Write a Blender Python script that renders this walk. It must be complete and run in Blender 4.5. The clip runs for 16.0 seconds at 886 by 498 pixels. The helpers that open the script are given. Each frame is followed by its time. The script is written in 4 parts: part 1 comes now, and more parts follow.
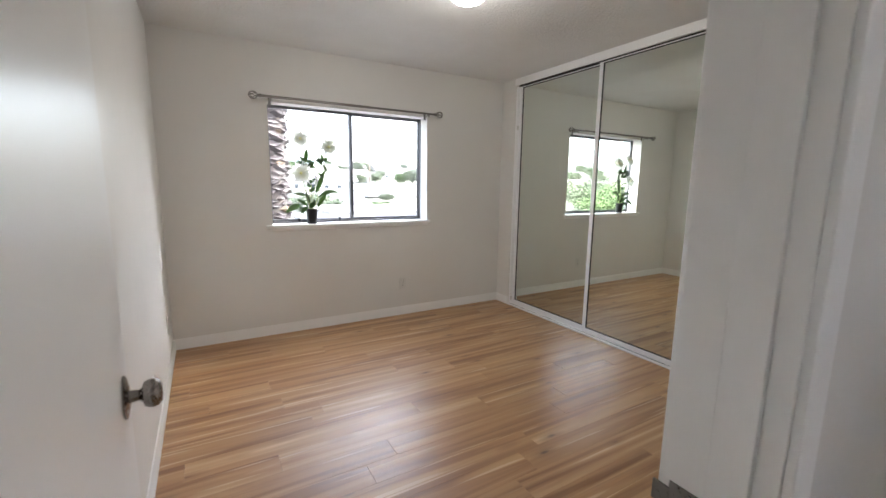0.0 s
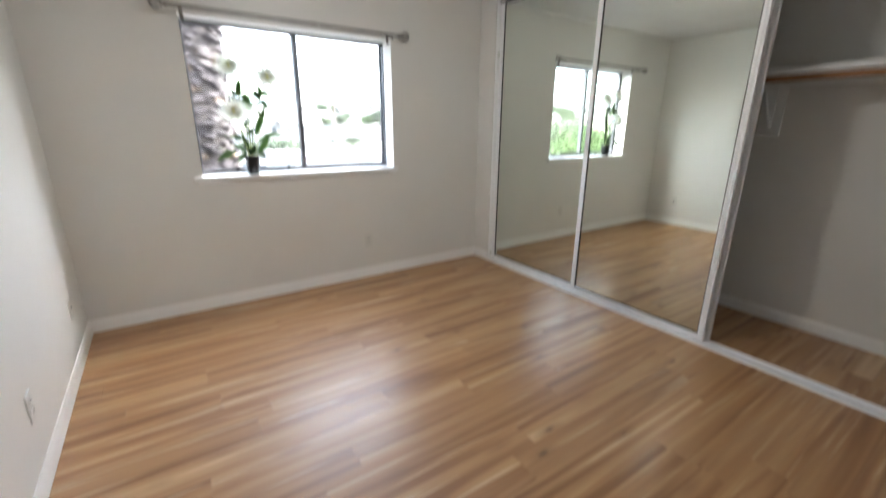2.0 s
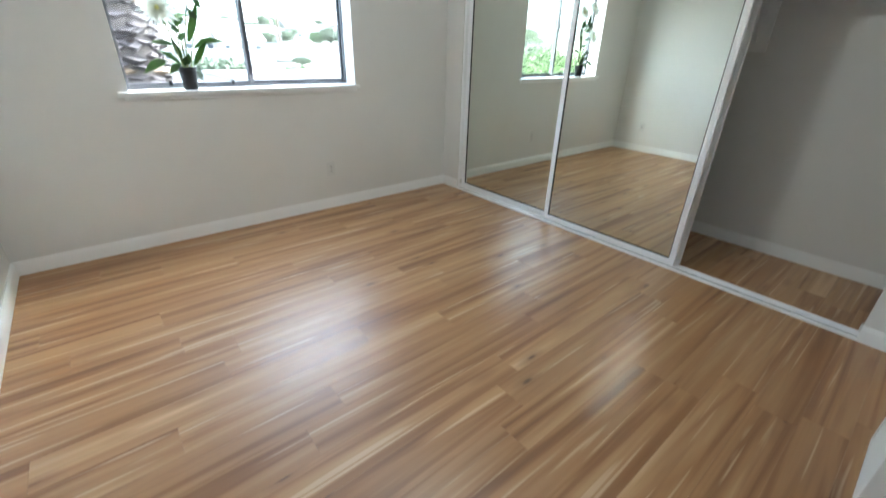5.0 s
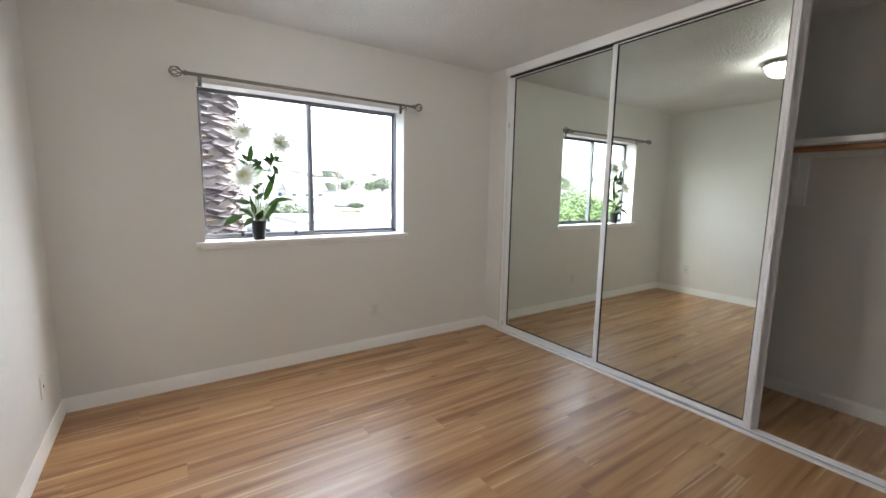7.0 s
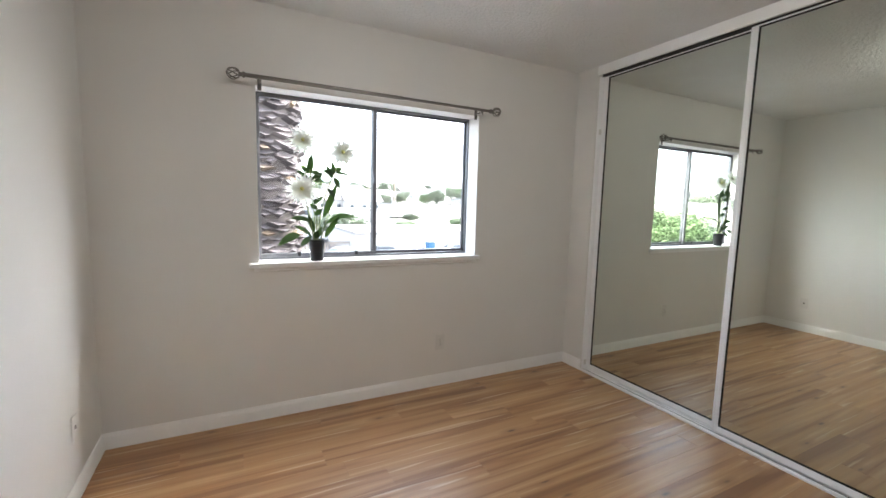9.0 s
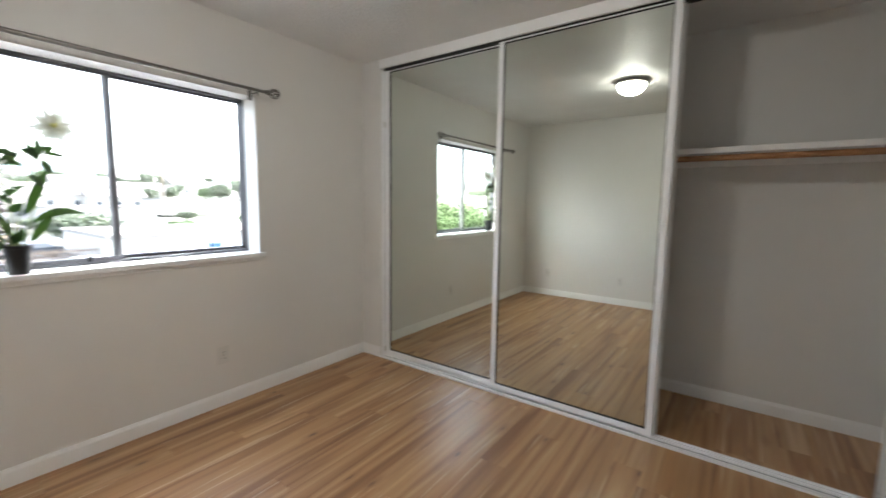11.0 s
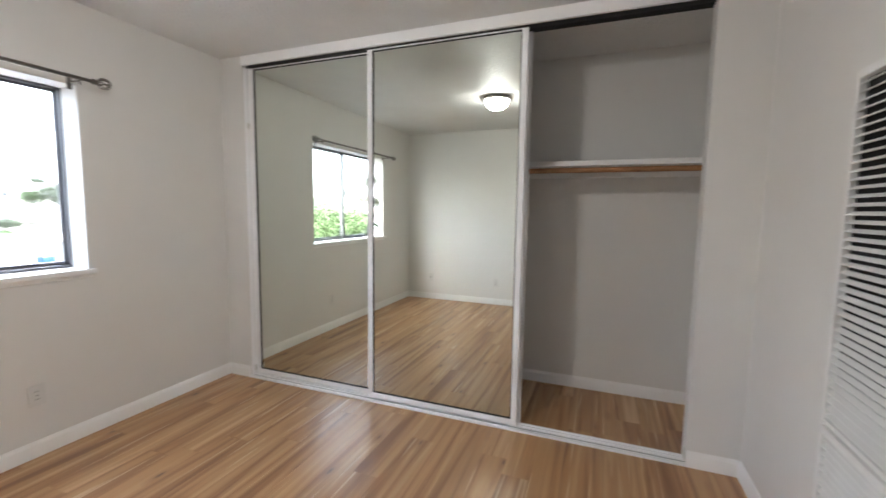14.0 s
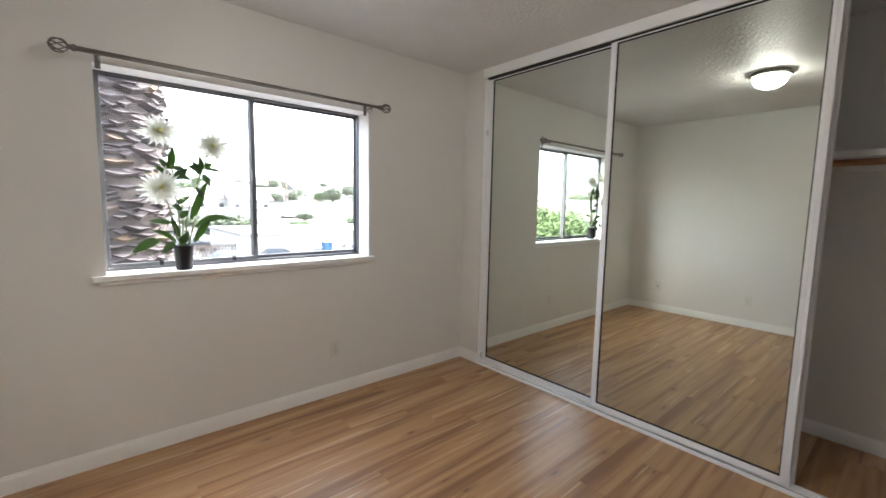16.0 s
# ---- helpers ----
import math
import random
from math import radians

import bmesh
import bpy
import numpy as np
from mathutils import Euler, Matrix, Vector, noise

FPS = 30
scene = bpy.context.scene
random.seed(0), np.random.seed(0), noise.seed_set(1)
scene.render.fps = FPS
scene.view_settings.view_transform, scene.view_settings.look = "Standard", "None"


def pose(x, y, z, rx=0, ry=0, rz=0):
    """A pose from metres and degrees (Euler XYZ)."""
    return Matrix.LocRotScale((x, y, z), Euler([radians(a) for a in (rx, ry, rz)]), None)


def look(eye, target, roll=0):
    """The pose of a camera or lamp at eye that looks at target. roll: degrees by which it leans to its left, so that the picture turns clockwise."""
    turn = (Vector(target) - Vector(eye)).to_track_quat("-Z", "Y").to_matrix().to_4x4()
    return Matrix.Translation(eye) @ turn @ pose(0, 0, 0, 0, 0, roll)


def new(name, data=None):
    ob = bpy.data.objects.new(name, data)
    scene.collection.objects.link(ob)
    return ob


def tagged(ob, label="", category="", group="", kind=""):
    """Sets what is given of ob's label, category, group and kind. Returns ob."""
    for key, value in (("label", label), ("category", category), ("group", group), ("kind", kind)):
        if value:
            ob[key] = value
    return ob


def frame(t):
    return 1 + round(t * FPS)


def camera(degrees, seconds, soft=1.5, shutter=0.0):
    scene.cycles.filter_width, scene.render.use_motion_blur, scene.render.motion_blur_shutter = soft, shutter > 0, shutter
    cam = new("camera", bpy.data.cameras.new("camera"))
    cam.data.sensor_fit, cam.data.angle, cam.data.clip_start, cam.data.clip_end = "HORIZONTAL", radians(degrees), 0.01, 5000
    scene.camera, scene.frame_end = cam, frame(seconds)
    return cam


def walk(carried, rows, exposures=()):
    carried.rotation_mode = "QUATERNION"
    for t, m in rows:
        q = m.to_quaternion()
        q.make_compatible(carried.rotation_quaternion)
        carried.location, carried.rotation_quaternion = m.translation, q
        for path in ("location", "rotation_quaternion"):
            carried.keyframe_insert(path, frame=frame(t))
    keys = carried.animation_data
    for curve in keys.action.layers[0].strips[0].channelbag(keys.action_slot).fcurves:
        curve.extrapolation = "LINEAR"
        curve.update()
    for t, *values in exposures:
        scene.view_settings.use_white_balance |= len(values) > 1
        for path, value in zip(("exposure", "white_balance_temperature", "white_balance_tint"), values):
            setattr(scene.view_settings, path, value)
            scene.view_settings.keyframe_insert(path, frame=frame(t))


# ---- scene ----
cam = camera(94.1, 16.0, shutter=0.5)
PATH = [
    (0, (0.265, 0.183, 1.363), (1.258, 1.89, 1.05), 0.8),
    (0.5, (0.311, 0.288, 1.357), (1.364, 1.963, 1.066), 1.0),
    (1, (0.379, 0.431, 1.375), (1.496, 2.069, 1.105), 1.3),
    (1.5, (0.473, 0.532, 1.366), (1.597, 2.166, 1.105), 1.0),
    (2, (0.532, 0.641, 1.343), (1.611, 2.224, 0.771), 0.4),
    (2.5, (0.562, 0.734, 1.186), (1.479, 1.996, -0.067), -0.1),
    (3, (0.553, 0.754, 1.088), (1.288, 1.756, -0.479), -0.7),
    (3.5, (0.553, 0.781, 1.108), (1.329, 1.794, -0.431), 0.0),
    (4, (0.557, 0.799, 1.168), (1.491, 1.948, -0.175), 1.0),
    (4.5, (0.55, 0.808, 1.218), (1.619, 2.087, 0.113), 1.3),
    (5, (0.554, 0.809, 1.271), (1.715, 2.181, 0.393), 1.6),
    (5.2, (0.548, 0.81, 1.283), (1.74, 2.21, 0.498), 1.7),
    (7.5, (0.551, 0.874, 1.348), (1.638, 2.537, 1.117), 1.6),
    (8, (0.532, 1.073, 1.355), (1.485, 2.816, 1.128), 1.7),
    (8.2, (0.605, 1.148, 1.36), (1.439, 2.953, 1.15), 1.4),
    (10.3, (0.687, 1.393, 1.374), (1.964, 2.914, 1.135), 1.2),
    (10.5, (0.707, 1.379, 1.378), (2.067, 2.825, 1.137), 1.0),
    (11, (0.744, 1.34, 1.344), (2.354, 2.505, 1.119), 0.8),
    (11.5, (0.8, 1.263, 1.348), (2.586, 2.134, 1.121), 0.8),
    (12, (0.823, 1.199, 1.347), (2.72, 1.794, 1.13), 0.6),
    (12.5, (0.823, 1.148, 1.33), (2.771, 1.562, 1.139), 0.5),
    (13, (0.823, 1.137, 1.336), (2.779, 1.51, 1.15), 0.5),
    (13.5, (0.817, 1.168, 1.352), (2.747, 1.657, 1.16), 0.6),
    (14, (0.805, 1.228, 1.357), (2.664, 1.942, 1.166), 0.8),
    (14.5, (0.775, 1.293, 1.37), (2.507, 2.273, 1.168), 1.0),
    (15, (0.761, 1.328, 1.356), (2.328, 2.554, 1.16), 1.0),
    (15.5, (0.725, 1.365, 1.358), (2.14, 2.764, 1.156), 1.3),
    (16, (0.718, 1.361, 1.373), (2.02, 2.864, 1.159), 1.1),
]
EXPOSURES = [(0, 4.22, 6150, 10), (1.5, 4.24, 6100, 10), (2.2, 4.50, 5900, 5), (3.0, 4.81, 4950, -3), (4.0, 4.73, 5000, -3), (5.0, 4.54, 5550, 0), (6.2, 4.24, 6000, 6), (7.5, 4.22, 6100, 9),
             (10.3, 4.13, 6150, 9), (11.0, 4.22, 6150, 8), (12.0, 4.67, 5950, 12), (13.2, 4.72, 5950, 12), (14.5, 4.46, 6100, 10), (16, 4.12, 6250, 10)]
walk(cam, [(t, look(eye, target, roll)) for t, eye, target, roll in PATH], EXPOSURES)

# ---- world and sun: a bright overcast day ----
world = bpy.data.worlds.new("sky")
scene.world = world
world.use_nodes = True
sky = world.node_tree.nodes.new("ShaderNodeTexSky")
sky.sky_type, sky.sun_disc = "NISHITA", False
sky.sun_elevation, sky.sun_rotation = radians(48), radians(88)
sky.air_density, sky.dust_density = 1.0, 5.0
cloud = world.node_tree.nodes.new("ShaderNodeHueSaturation")
cloud.inputs["Saturation"].default_value = 0.45
world.node_tree.links.new(sky.outputs[0], cloud.inputs["Color"])
world.node_tree.links.new(cloud.outputs[0], world.node_tree.nodes["Background"].inputs[0])
world.node_tree.nodes["Background"].inputs[1].default_value = SKY = 0.15
sun = new("sun", bpy.data.lights.new("sun", "SUN"))
sun.data.energy, sun.data.angle, sun.data.color = 0.5, radians(14), (1.0, 0.96, 0.9)
sun.matrix_world = look((40, 2, 45), (0, 0, 0))
LAMP = 3.9

# ---- plan, in metres ----
XL, XC, XB = -0.013, 3.243, 4.06        # left wall, closet wall, closet back
YN, YW = 0.502, 4.013                   # near wall, window wall
YH = 0.365                              # hall face of the near wall
ZC = 2.475                              # ceiling
DX0, DX1, DZ = 0.085, 0.845, 2.04       # doorway
CY0, CY1, CZ = 0.750, 3.798, 2.405      # closet opening
WX0, WX1, WZ0, WZ1 = 0.780, 2.288, 0.985, 2.018  # window opening
GROUND = -4.5


# ---- mesh helpers ----
def box(bm, lo, hi, bevel=0.0, seg=2):
    r = bmesh.ops.create_cube(bm, size=1.0)
    c = [(a + b) / 2 for a, b in zip(lo, hi)]
    d = [max(b - a, 1e-5) for a, b in zip(lo, hi)]
    for v in r["verts"]:
        v.co = Vector((c[0] + v.co.x * d[0], c[1] + v.co.y * d[1], c[2] + v.co.z * d[2]))
    if bevel:
        edges = {e for v in r["verts"] for e in v.link_edges}
        bmesh.ops.bevel(bm, geom=list(edges), offset=bevel, segments=seg, affect="EDGES", profile=0.5)
    return bm


def boxes(*items, bevel=0.0):
    bm = bmesh.new()
    for lo, hi in items:
        box(bm, lo, hi, bevel)
    return bm


def lathe(profile, n=32, axis="Z"):
    """Turns (radius, height) pairs round an axis."""
    bm = bmesh.new()
    rings = []
    for r, h in profile:
        ring = []
        for i in range(n if r > 1e-6 else 1):
            a = 2 * math.pi * i / n
            p = Vector((r * math.cos(a), r * math.sin(a), h))
            if axis == "X":
                p = Vector((p.z, p.x, p.y))
            elif axis == "Y":
                p = Vector((p.y, p.z, p.x))
            ring.append(bm.verts.new(p))
        rings.append(ring)
    for a, b in zip(rings, rings[1:]):
        for i in range(n):
            q = [a[i % len(a)], a[(i + 1) % len(a)], b[(i + 1) % len(b)], b[i % len(b)]]
            u = []
            for v in q:
                if v not in u:
                    u.append(v)
            if len(u) > 2:
                bm.faces.new(u)
    bmesh.ops.recalc_face_normals(bm, faces=bm.faces)
    return bm


def tube(bm, pts, radii, n=8):
    """A round tube along points; radii is a number or one for each point."""
    pts = [Vector(p) for p in pts]
    if not isinstance(radii, (list, tuple)):
        radii = [radii] * len(pts)
    rings = []
    up = Vector((0.31, 0.17, 0.93))
    for i, p in enumerate(pts):
        d = (pts[min(i + 1, len(pts) - 1)] - pts[max(i - 1, 0)]).normalized()
        u = d.cross(up)
        if u.length < 0.05:
            u = d.cross(Vector((1, 0, 0)))
        u.normalize()
        w = d.cross(u)
        rings.append([bm.verts.new(p + radii[i] * (u * math.cos(6.28319 * k / n) + w * math.sin(6.28319 * k / n))) for k in range(n)])
    for a, b in zip(rings, rings[1:]):
        for k in range(n):
            bm.faces.new((a[k], a[(k + 1) % n], b[(k + 1) % n], b[k]))
    bm.faces.new(rings[0][::-1])
    bm.faces.new(rings[-1])
    return bm


def prism(section, a, b):
    """Extrudes a (depth, height) section from a to b; depth points to the left of the way from a to b."""
    bm = bmesh.new()
    a, b = Vector(a), Vector(b)
    d = (b - a).normalized()
    left = Vector((-d.y, d.x, 0))
    ends = [[bm.verts.new(p + left * s + Vector((0, 0, h))) for s, h in section] for p in (a, b)]
    n = len(section)
    for i in range(n):
        bm.faces.new((ends[0][i], ends[0][(i + 1) % n], ends[1][(i + 1) % n], ends[1][i]))
    bm.faces.new(ends[0][::-1])
    bm.faces.new(ends[1])
    bmesh.ops.recalc_face_normals(bm, faces=bm.faces)
    return bm


def link(name, bm, material, smooth=None):
    me = bpy.data.meshes.new(name)
    bm.to_mesh(me)
    bm.free()
    if material:
        me.materials.append(material)
    if smooth is not None:
        for p in me.polygons:
            p.use_smooth = True
        me.set_sharp_from_angle(angle=radians(smooth))
    return new(name, me)


def part(name, bm, material, parent, label="", smooth=None):
    ob = link(name, bm, material, smooth)
    ob.parent = parent
    if label:
        ob["label"] = label
    return ob


def thing(name, at, label, category, group="", kind="", rz=0):
    ob = new(name)
    ob.empty_display_size = 0.05
    ob.matrix_world = pose(*at, 0, 0, rz)
    return tagged(ob, label, category, group, kind)


def setting(name, bm, material, label, category, smooth=None):
    return tagged(link(name, bm, material, smooth), label, category, "", "structure")


# ---- materials ----
def nodes_of(name):
    m = bpy.data.materials.new(name)
    m.use_nodes = True
    nt = m.node_tree
    return m, nt, nt.nodes["Principled BSDF"]


def noise_node(nt, scale, detail=3.0, vec=None, rough=0.5, distort=0.0):
    n = nt.nodes.new("ShaderNodeTexNoise")
    n.inputs["Scale"].default_value, n.inputs["Detail"].default_value = scale, detail
    n.inputs["Roughness"].default_value, n.inputs["Distortion"].default_value = rough, distort
    if vec:
        nt.links.new(vec, n.inputs["Vector"])
    return n


def coords(nt, kind="Object", scale=(1, 1, 1), by_object=False):
    t = nt.nodes.new("ShaderNodeTexCoord")
    mp = nt.nodes.new("ShaderNodeMapping")
    mp.inputs["Scale"].default_value = scale
    nt.links.new(t.outputs[kind], mp.inputs["Vector"])
    if by_object:
        oi = nt.nodes.new("ShaderNodeObjectInfo")
        mul = nt.nodes.new("ShaderNodeVectorMath")
        mul.operation = "MULTIPLY"
        mul.inputs[1].default_value = (37.0, 53.0, 19.0)
        nt.links.new(oi.outputs["Random"], mul.inputs[0])
        nt.links.new(mul.outputs[0], mp.inputs["Location"])
    return mp.outputs[0]


def ramp(nt, fac, stops):
    r = nt.nodes.new("ShaderNodeValToRGB")
    while len(r.color_ramp.elements) < len(stops):
        r.color_ramp.elements.new(0.5)
    for e, (p, c) in zip(r.color_ramp.elements, stops):
        e.position, e.color = p, (*c, 1)
    nt.links.new(fac, r.inputs[0])
    return r.outputs[0]


def mix(nt, a, b, fac, mode="MIX"):
    m = nt.nodes.new("ShaderNodeMix")
    m.data_type, m.blend_type = "RGBA", mode
    for sock, val in ((m.inputs[6], a), (m.inputs[7], b)):
        if isinstance(val, tuple):
            sock.default_value = (*val, 1)
        else:
            nt.links.new(val, sock)
    if isinstance(fac, float):
        m.inputs[0].default_value = fac
    else:
        nt.links.new(fac, m.inputs[0])
    return m.outputs[2]


def bump(nt, bsdf, height, strength, dist):
    b = nt.nodes.new("ShaderNodeBump")
    b.inputs["Strength"].default_value, b.inputs["Distance"].default_value = strength, dist
    nt.links.new(height, b.inputs["Height"])
    nt.links.new(b.outputs[0], bsdf.inputs["Normal"])


def surface(name, color, rough=0.5, metal=0.0, vary=0.06, scale=3.0, grain=0.0, grain_scale=200.0, grain_dist=0.001, rough_vary=0.08, by_object=False):
    """A material with blotchy tone, uneven gloss and fine relief."""
    m, nt, p = nodes_of(name)
    v = coords(nt, by_object=by_object)
    big = noise_node(nt, scale, 4, v)
    lo, hi = tuple(c * (1 - vary) for c in color), tuple(min(1, c * (1 + vary)) for c in color)
    nt.links.new(ramp(nt, big.outputs[0], [(0.3, lo), (0.7, hi)]), p.inputs["Base Color"])
    fine = noise_node(nt, scale * 9, 3, v)
    mr = nt.nodes.new("ShaderNodeMapRange")
    mr.inputs["To Min"].default_value, mr.inputs["To Max"].default_value = max(0.02, rough - rough_vary), min(1, rough + rough_vary)
    nt.links.new(fine.outputs[0], mr.inputs["Value"])
    nt.links.new(mr.outputs[0], p.inputs["Roughness"])
    p.inputs["Metallic"].default_value = metal
    if grain:
        bump(nt, p, noise_node(nt, grain_scale, 2, v).outputs[0], grain, grain_dist)
    return m


WALL = surface("wall_paint", (0.785, 0.77, 0.74), 0.42, vary=0.02, scale=1.3, grain=0.15, grain_scale=160, grain_dist=0.0015)
TRIM = surface("trim_paint", (0.93, 0.925, 0.915), 0.32, vary=0.015, scale=4, rough_vary=0.02)
DOOR_PAINT = surface("door_paint", (0.80, 0.80, 0.79), 0.30, vary=0.015, scale=2, rough_vary=0.004)
HEATER_PAINT = surface("heater_enamel", (0.80, 0.79, 0.77), 0.35, vary=0.03, scale=5)
# black for small parts, and for shade painted into gaps and holes
BLACK = surface("black_and_gap_shade", (0.012, 0.012, 0.013), 0.8)
# near-black that paints shade onto the closet tracks
TRACK_SHADE = surface("track_painted_shade", (0.03, 0.03, 0.03), 0.6)
ALU = surface("white_aluminium", (0.93, 0.93, 0.935), 0.42, metal=0.0, vary=0.012, scale=4, rough_vary=0.02)
MILL = surface("mill_aluminium", (0.17, 0.17, 0.18), 0.45, metal=0.85, vary=0.08, scale=10)
NICKEL = surface("brushed_nickel", (0.22, 0.205, 0.19), 0.30, metal=1.0, vary=0.08, scale=20)
LAMP_RIM = surface("satin_nickel", (0.62, 0.60, 0.57), 0.35, metal=0.9, vary=0.06, scale=20)
PEWTER = surface("aged_pewter", (0.27, 0.25, 0.235), 0.26, metal=1.0, vary=0.12, scale=25)
PLASTIC = surface("white_plastic", (0.73, 0.72, 0.69), 0.32, vary=0.02)
POT = surface("black_plastic", (0.010, 0.010, 0.011), 0.6, vary=0.2)
SOIL = surface("soil", (0.05, 0.035, 0.025), 0.95, vary=0.4, scale=60, grain=0.8, grain_scale=90, grain_dist=0.006)
LEAF = surface("leaf", (0.026, 0.062, 0.018), 0.38, vary=0.3, scale=18)
STEM = surface("stem", (0.16, 0.20, 0.07), 0.5, vary=0.2, scale=20)
PETAL = surface("petal", (0.80, 0.81, 0.74), 0.55, vary=0.04, scale=20)
FLOWER_HEART = surface("flower_heart", (0.82, 0.78, 0.40), 0.7, vary=0.15, scale=60)
ROD_WOOD = surface("rod_wood", (0.36, 0.17, 0.07), 0.42, vary=0.25, scale=6)
ASPHALT = surface("asphalt", (0.075, 0.075, 0.075), 0.9, vary=0.2, scale=0.4, grain=0.3, grain_scale=40)
STUCCO = surface("stucco", (0.40, 0.385, 0.36), 0.9, vary=0.06, scale=0.5)
ROOF_GREY = surface("pale_roof", (0.24, 0.22, 0.205), 0.9, vary=0.1, scale=0.4)
# green lightened and greyed, so distance haze sits in the colour
FOLIAGE = surface("foliage", (0.085, 0.105, 0.062), 0.6, vary=0.5, scale=0.9)
LIME = surface("bright_foliage", (0.075, 0.115, 0.04), 0.6, vary=0.4, scale=1.1)
BARK = surface("bark", (0.05, 0.04, 0.035), 0.9, vary=0.3, scale=6)
# bluish grey: the hills' haze is part of their base colour
HILL = surface("hazy_hill", (0.11, 0.13, 0.14), 1.0, vary=0.12, scale=0.01)
SLOPE = surface("dry_hillside", (0.10, 0.10, 0.075), 1.0, vary=0.35, scale=0.05)
TYRE = surface("rubber", (0.02, 0.02, 0.02), 0.8)
CAR_GLASS = surface("car_glass", (0.03, 0.035, 0.04), 0.08)
WINDOW_DARK = surface("far_window", (0.07, 0.08, 0.09), 0.15)
POLE_WOOD = surface("pole_wood", (0.17, 0.13, 0.10), 0.9, vary=0.2)
BLUE = surface("blue_paint", (0.014, 0.075, 0.16), 0.5, vary=0.1)


def ceiling_material():
    m, nt, p = nodes_of("popcorn_ceiling")
    v = coords(nt)
    p.inputs["Base Color"].default_value = (0.74, 0.73, 0.71, 1)
    p.inputs["Roughness"].default_value = 0.5
    a = noise_node(nt, 48, 3, v, 0.65)
    b = noise_node(nt, 2.2, 3, v)
    nt.links.new(ramp(nt, b.outputs[0], [(0.3, (0.76, 0.745, 0.72)), (0.7, (0.82, 0.81, 0.79))]), p.inputs["Base Color"])
    bump(nt, p, a.outputs[0], 0.9, 0.012)
    return m


def floor_material():
    """Printed wood laminate: broad heartwood bands and soft streaks along the plank, pale sap lines, knots, satin gloss."""
    m, nt, p = nodes_of("wood_laminate")
    band = noise_node(nt, 1.3, 3, coords(nt, scale=(0.42, 9, 1), by_object=True), 0.45, 1.0)
    col = ramp(nt, band.outputs[0], [(0.30, (0.26, 0.115, 0.04)), (0.39, (0.36, 0.176, 0.066)), (0.48, (0.475, 0.262, 0.112)), (0.57, (0.515, 0.300, 0.138)), (0.66, (0.60, 0.375, 0.19)), (0.74, (0.70, 0.49, 0.28))])
    streak = noise_node(nt, 1.7, 4, coords(nt, scale=(0.6, 18, 1), by_object=True), 0.55, 0.6)
    col = mix(nt, col, ramp(nt, streak.outputs[0], [(0.30, (0.68, 0.60, 0.52)), (0.46, (0.97, 0.955, 0.94)), (0.62, (1.0, 1.0, 1.0)), (0.70, (1.18, 1.20, 1.22))]), 0.6, "MULTIPLY")
    fine = noise_node(nt, 1.5, 4, coords(nt, scale=(1.5, 60, 1), by_object=True), 0.6, 0.3)
    col = mix(nt, col, ramp(nt, fine.outputs[0], [(0.3, (0.74, 0.69, 0.64)), (0.7, (1.0, 1.0, 1.0))]), 0.2, "MULTIPLY")
    sap = noise_node(nt, 2.0, 3, coords(nt, scale=(0.6, 19, 1), by_object=True), 0.4, 0.4)
    col = mix(nt, col, (0.78, 0.60, 0.39), ramp(nt, sap.outputs[0], [(0.63, (0, 0, 0)), (0.70, (0.6, 0.6, 0.6))]))
    vor = nt.nodes.new("ShaderNodeTexVoronoi")
    vor.inputs["Scale"].default_value = 1.15
    nt.links.new(coords(nt, scale=(2.0, 6.0, 1), by_object=True), vor.inputs["Vector"])
    halo = ramp(nt, vor.outputs["Distance"], [(0.05, (0.55, 0.55, 0.55)), (0.24, (0, 0, 0))])
    col = mix(nt, col, (0.27, 0.125, 0.05), halo)
    knot = ramp(nt, vor.outputs["Distance"], [(0.025, (0.85, 0.85, 0.85)), (0.085, (0, 0, 0))])
    col = mix(nt, col, (0.10, 0.05, 0.028), knot)
    oi = nt.nodes.new("ShaderNodeObjectInfo")
    tone = ramp(nt, oi.outputs["Random"], [(0.0, (0.88, 0.85, 0.82)), (0.5, (0.97, 0.96, 0.95)), (1.0, (1.04, 1.04, 1.05))])
    col = mix(nt, col, tone, 1.0, "MULTIPLY")
    nt.links.new(col, p.inputs["Base Color"])
    mr = nt.nodes.new("ShaderNodeMapRange")
    mr.inputs["From Min"].default_value, mr.inputs["From Max"].default_value = 0.3, 0.7
    mr.inputs["To Min"].default_value, mr.inputs["To Max"].default_value = 0.30, 0.45
    nt.links.new(streak.outputs[0], mr.inputs["Value"])
    nt.links.new(mr.outputs[0], p.inputs["Roughness"])
    p.inputs["Specular IOR Level"].default_value = 1.0
    bump(nt, p, fine.outputs[0], 0.12, 0.0006)
    return m


def mirror_material():
    m, nt, p = nodes_of("mirror_silver")
    p.inputs["Base Color"].default_value = (0.73, 0.77, 0.715, 1)
    p.inputs["Metallic"].default_value = 1.0
    p.inputs["Roughness"].default_value = 0.012
    return m


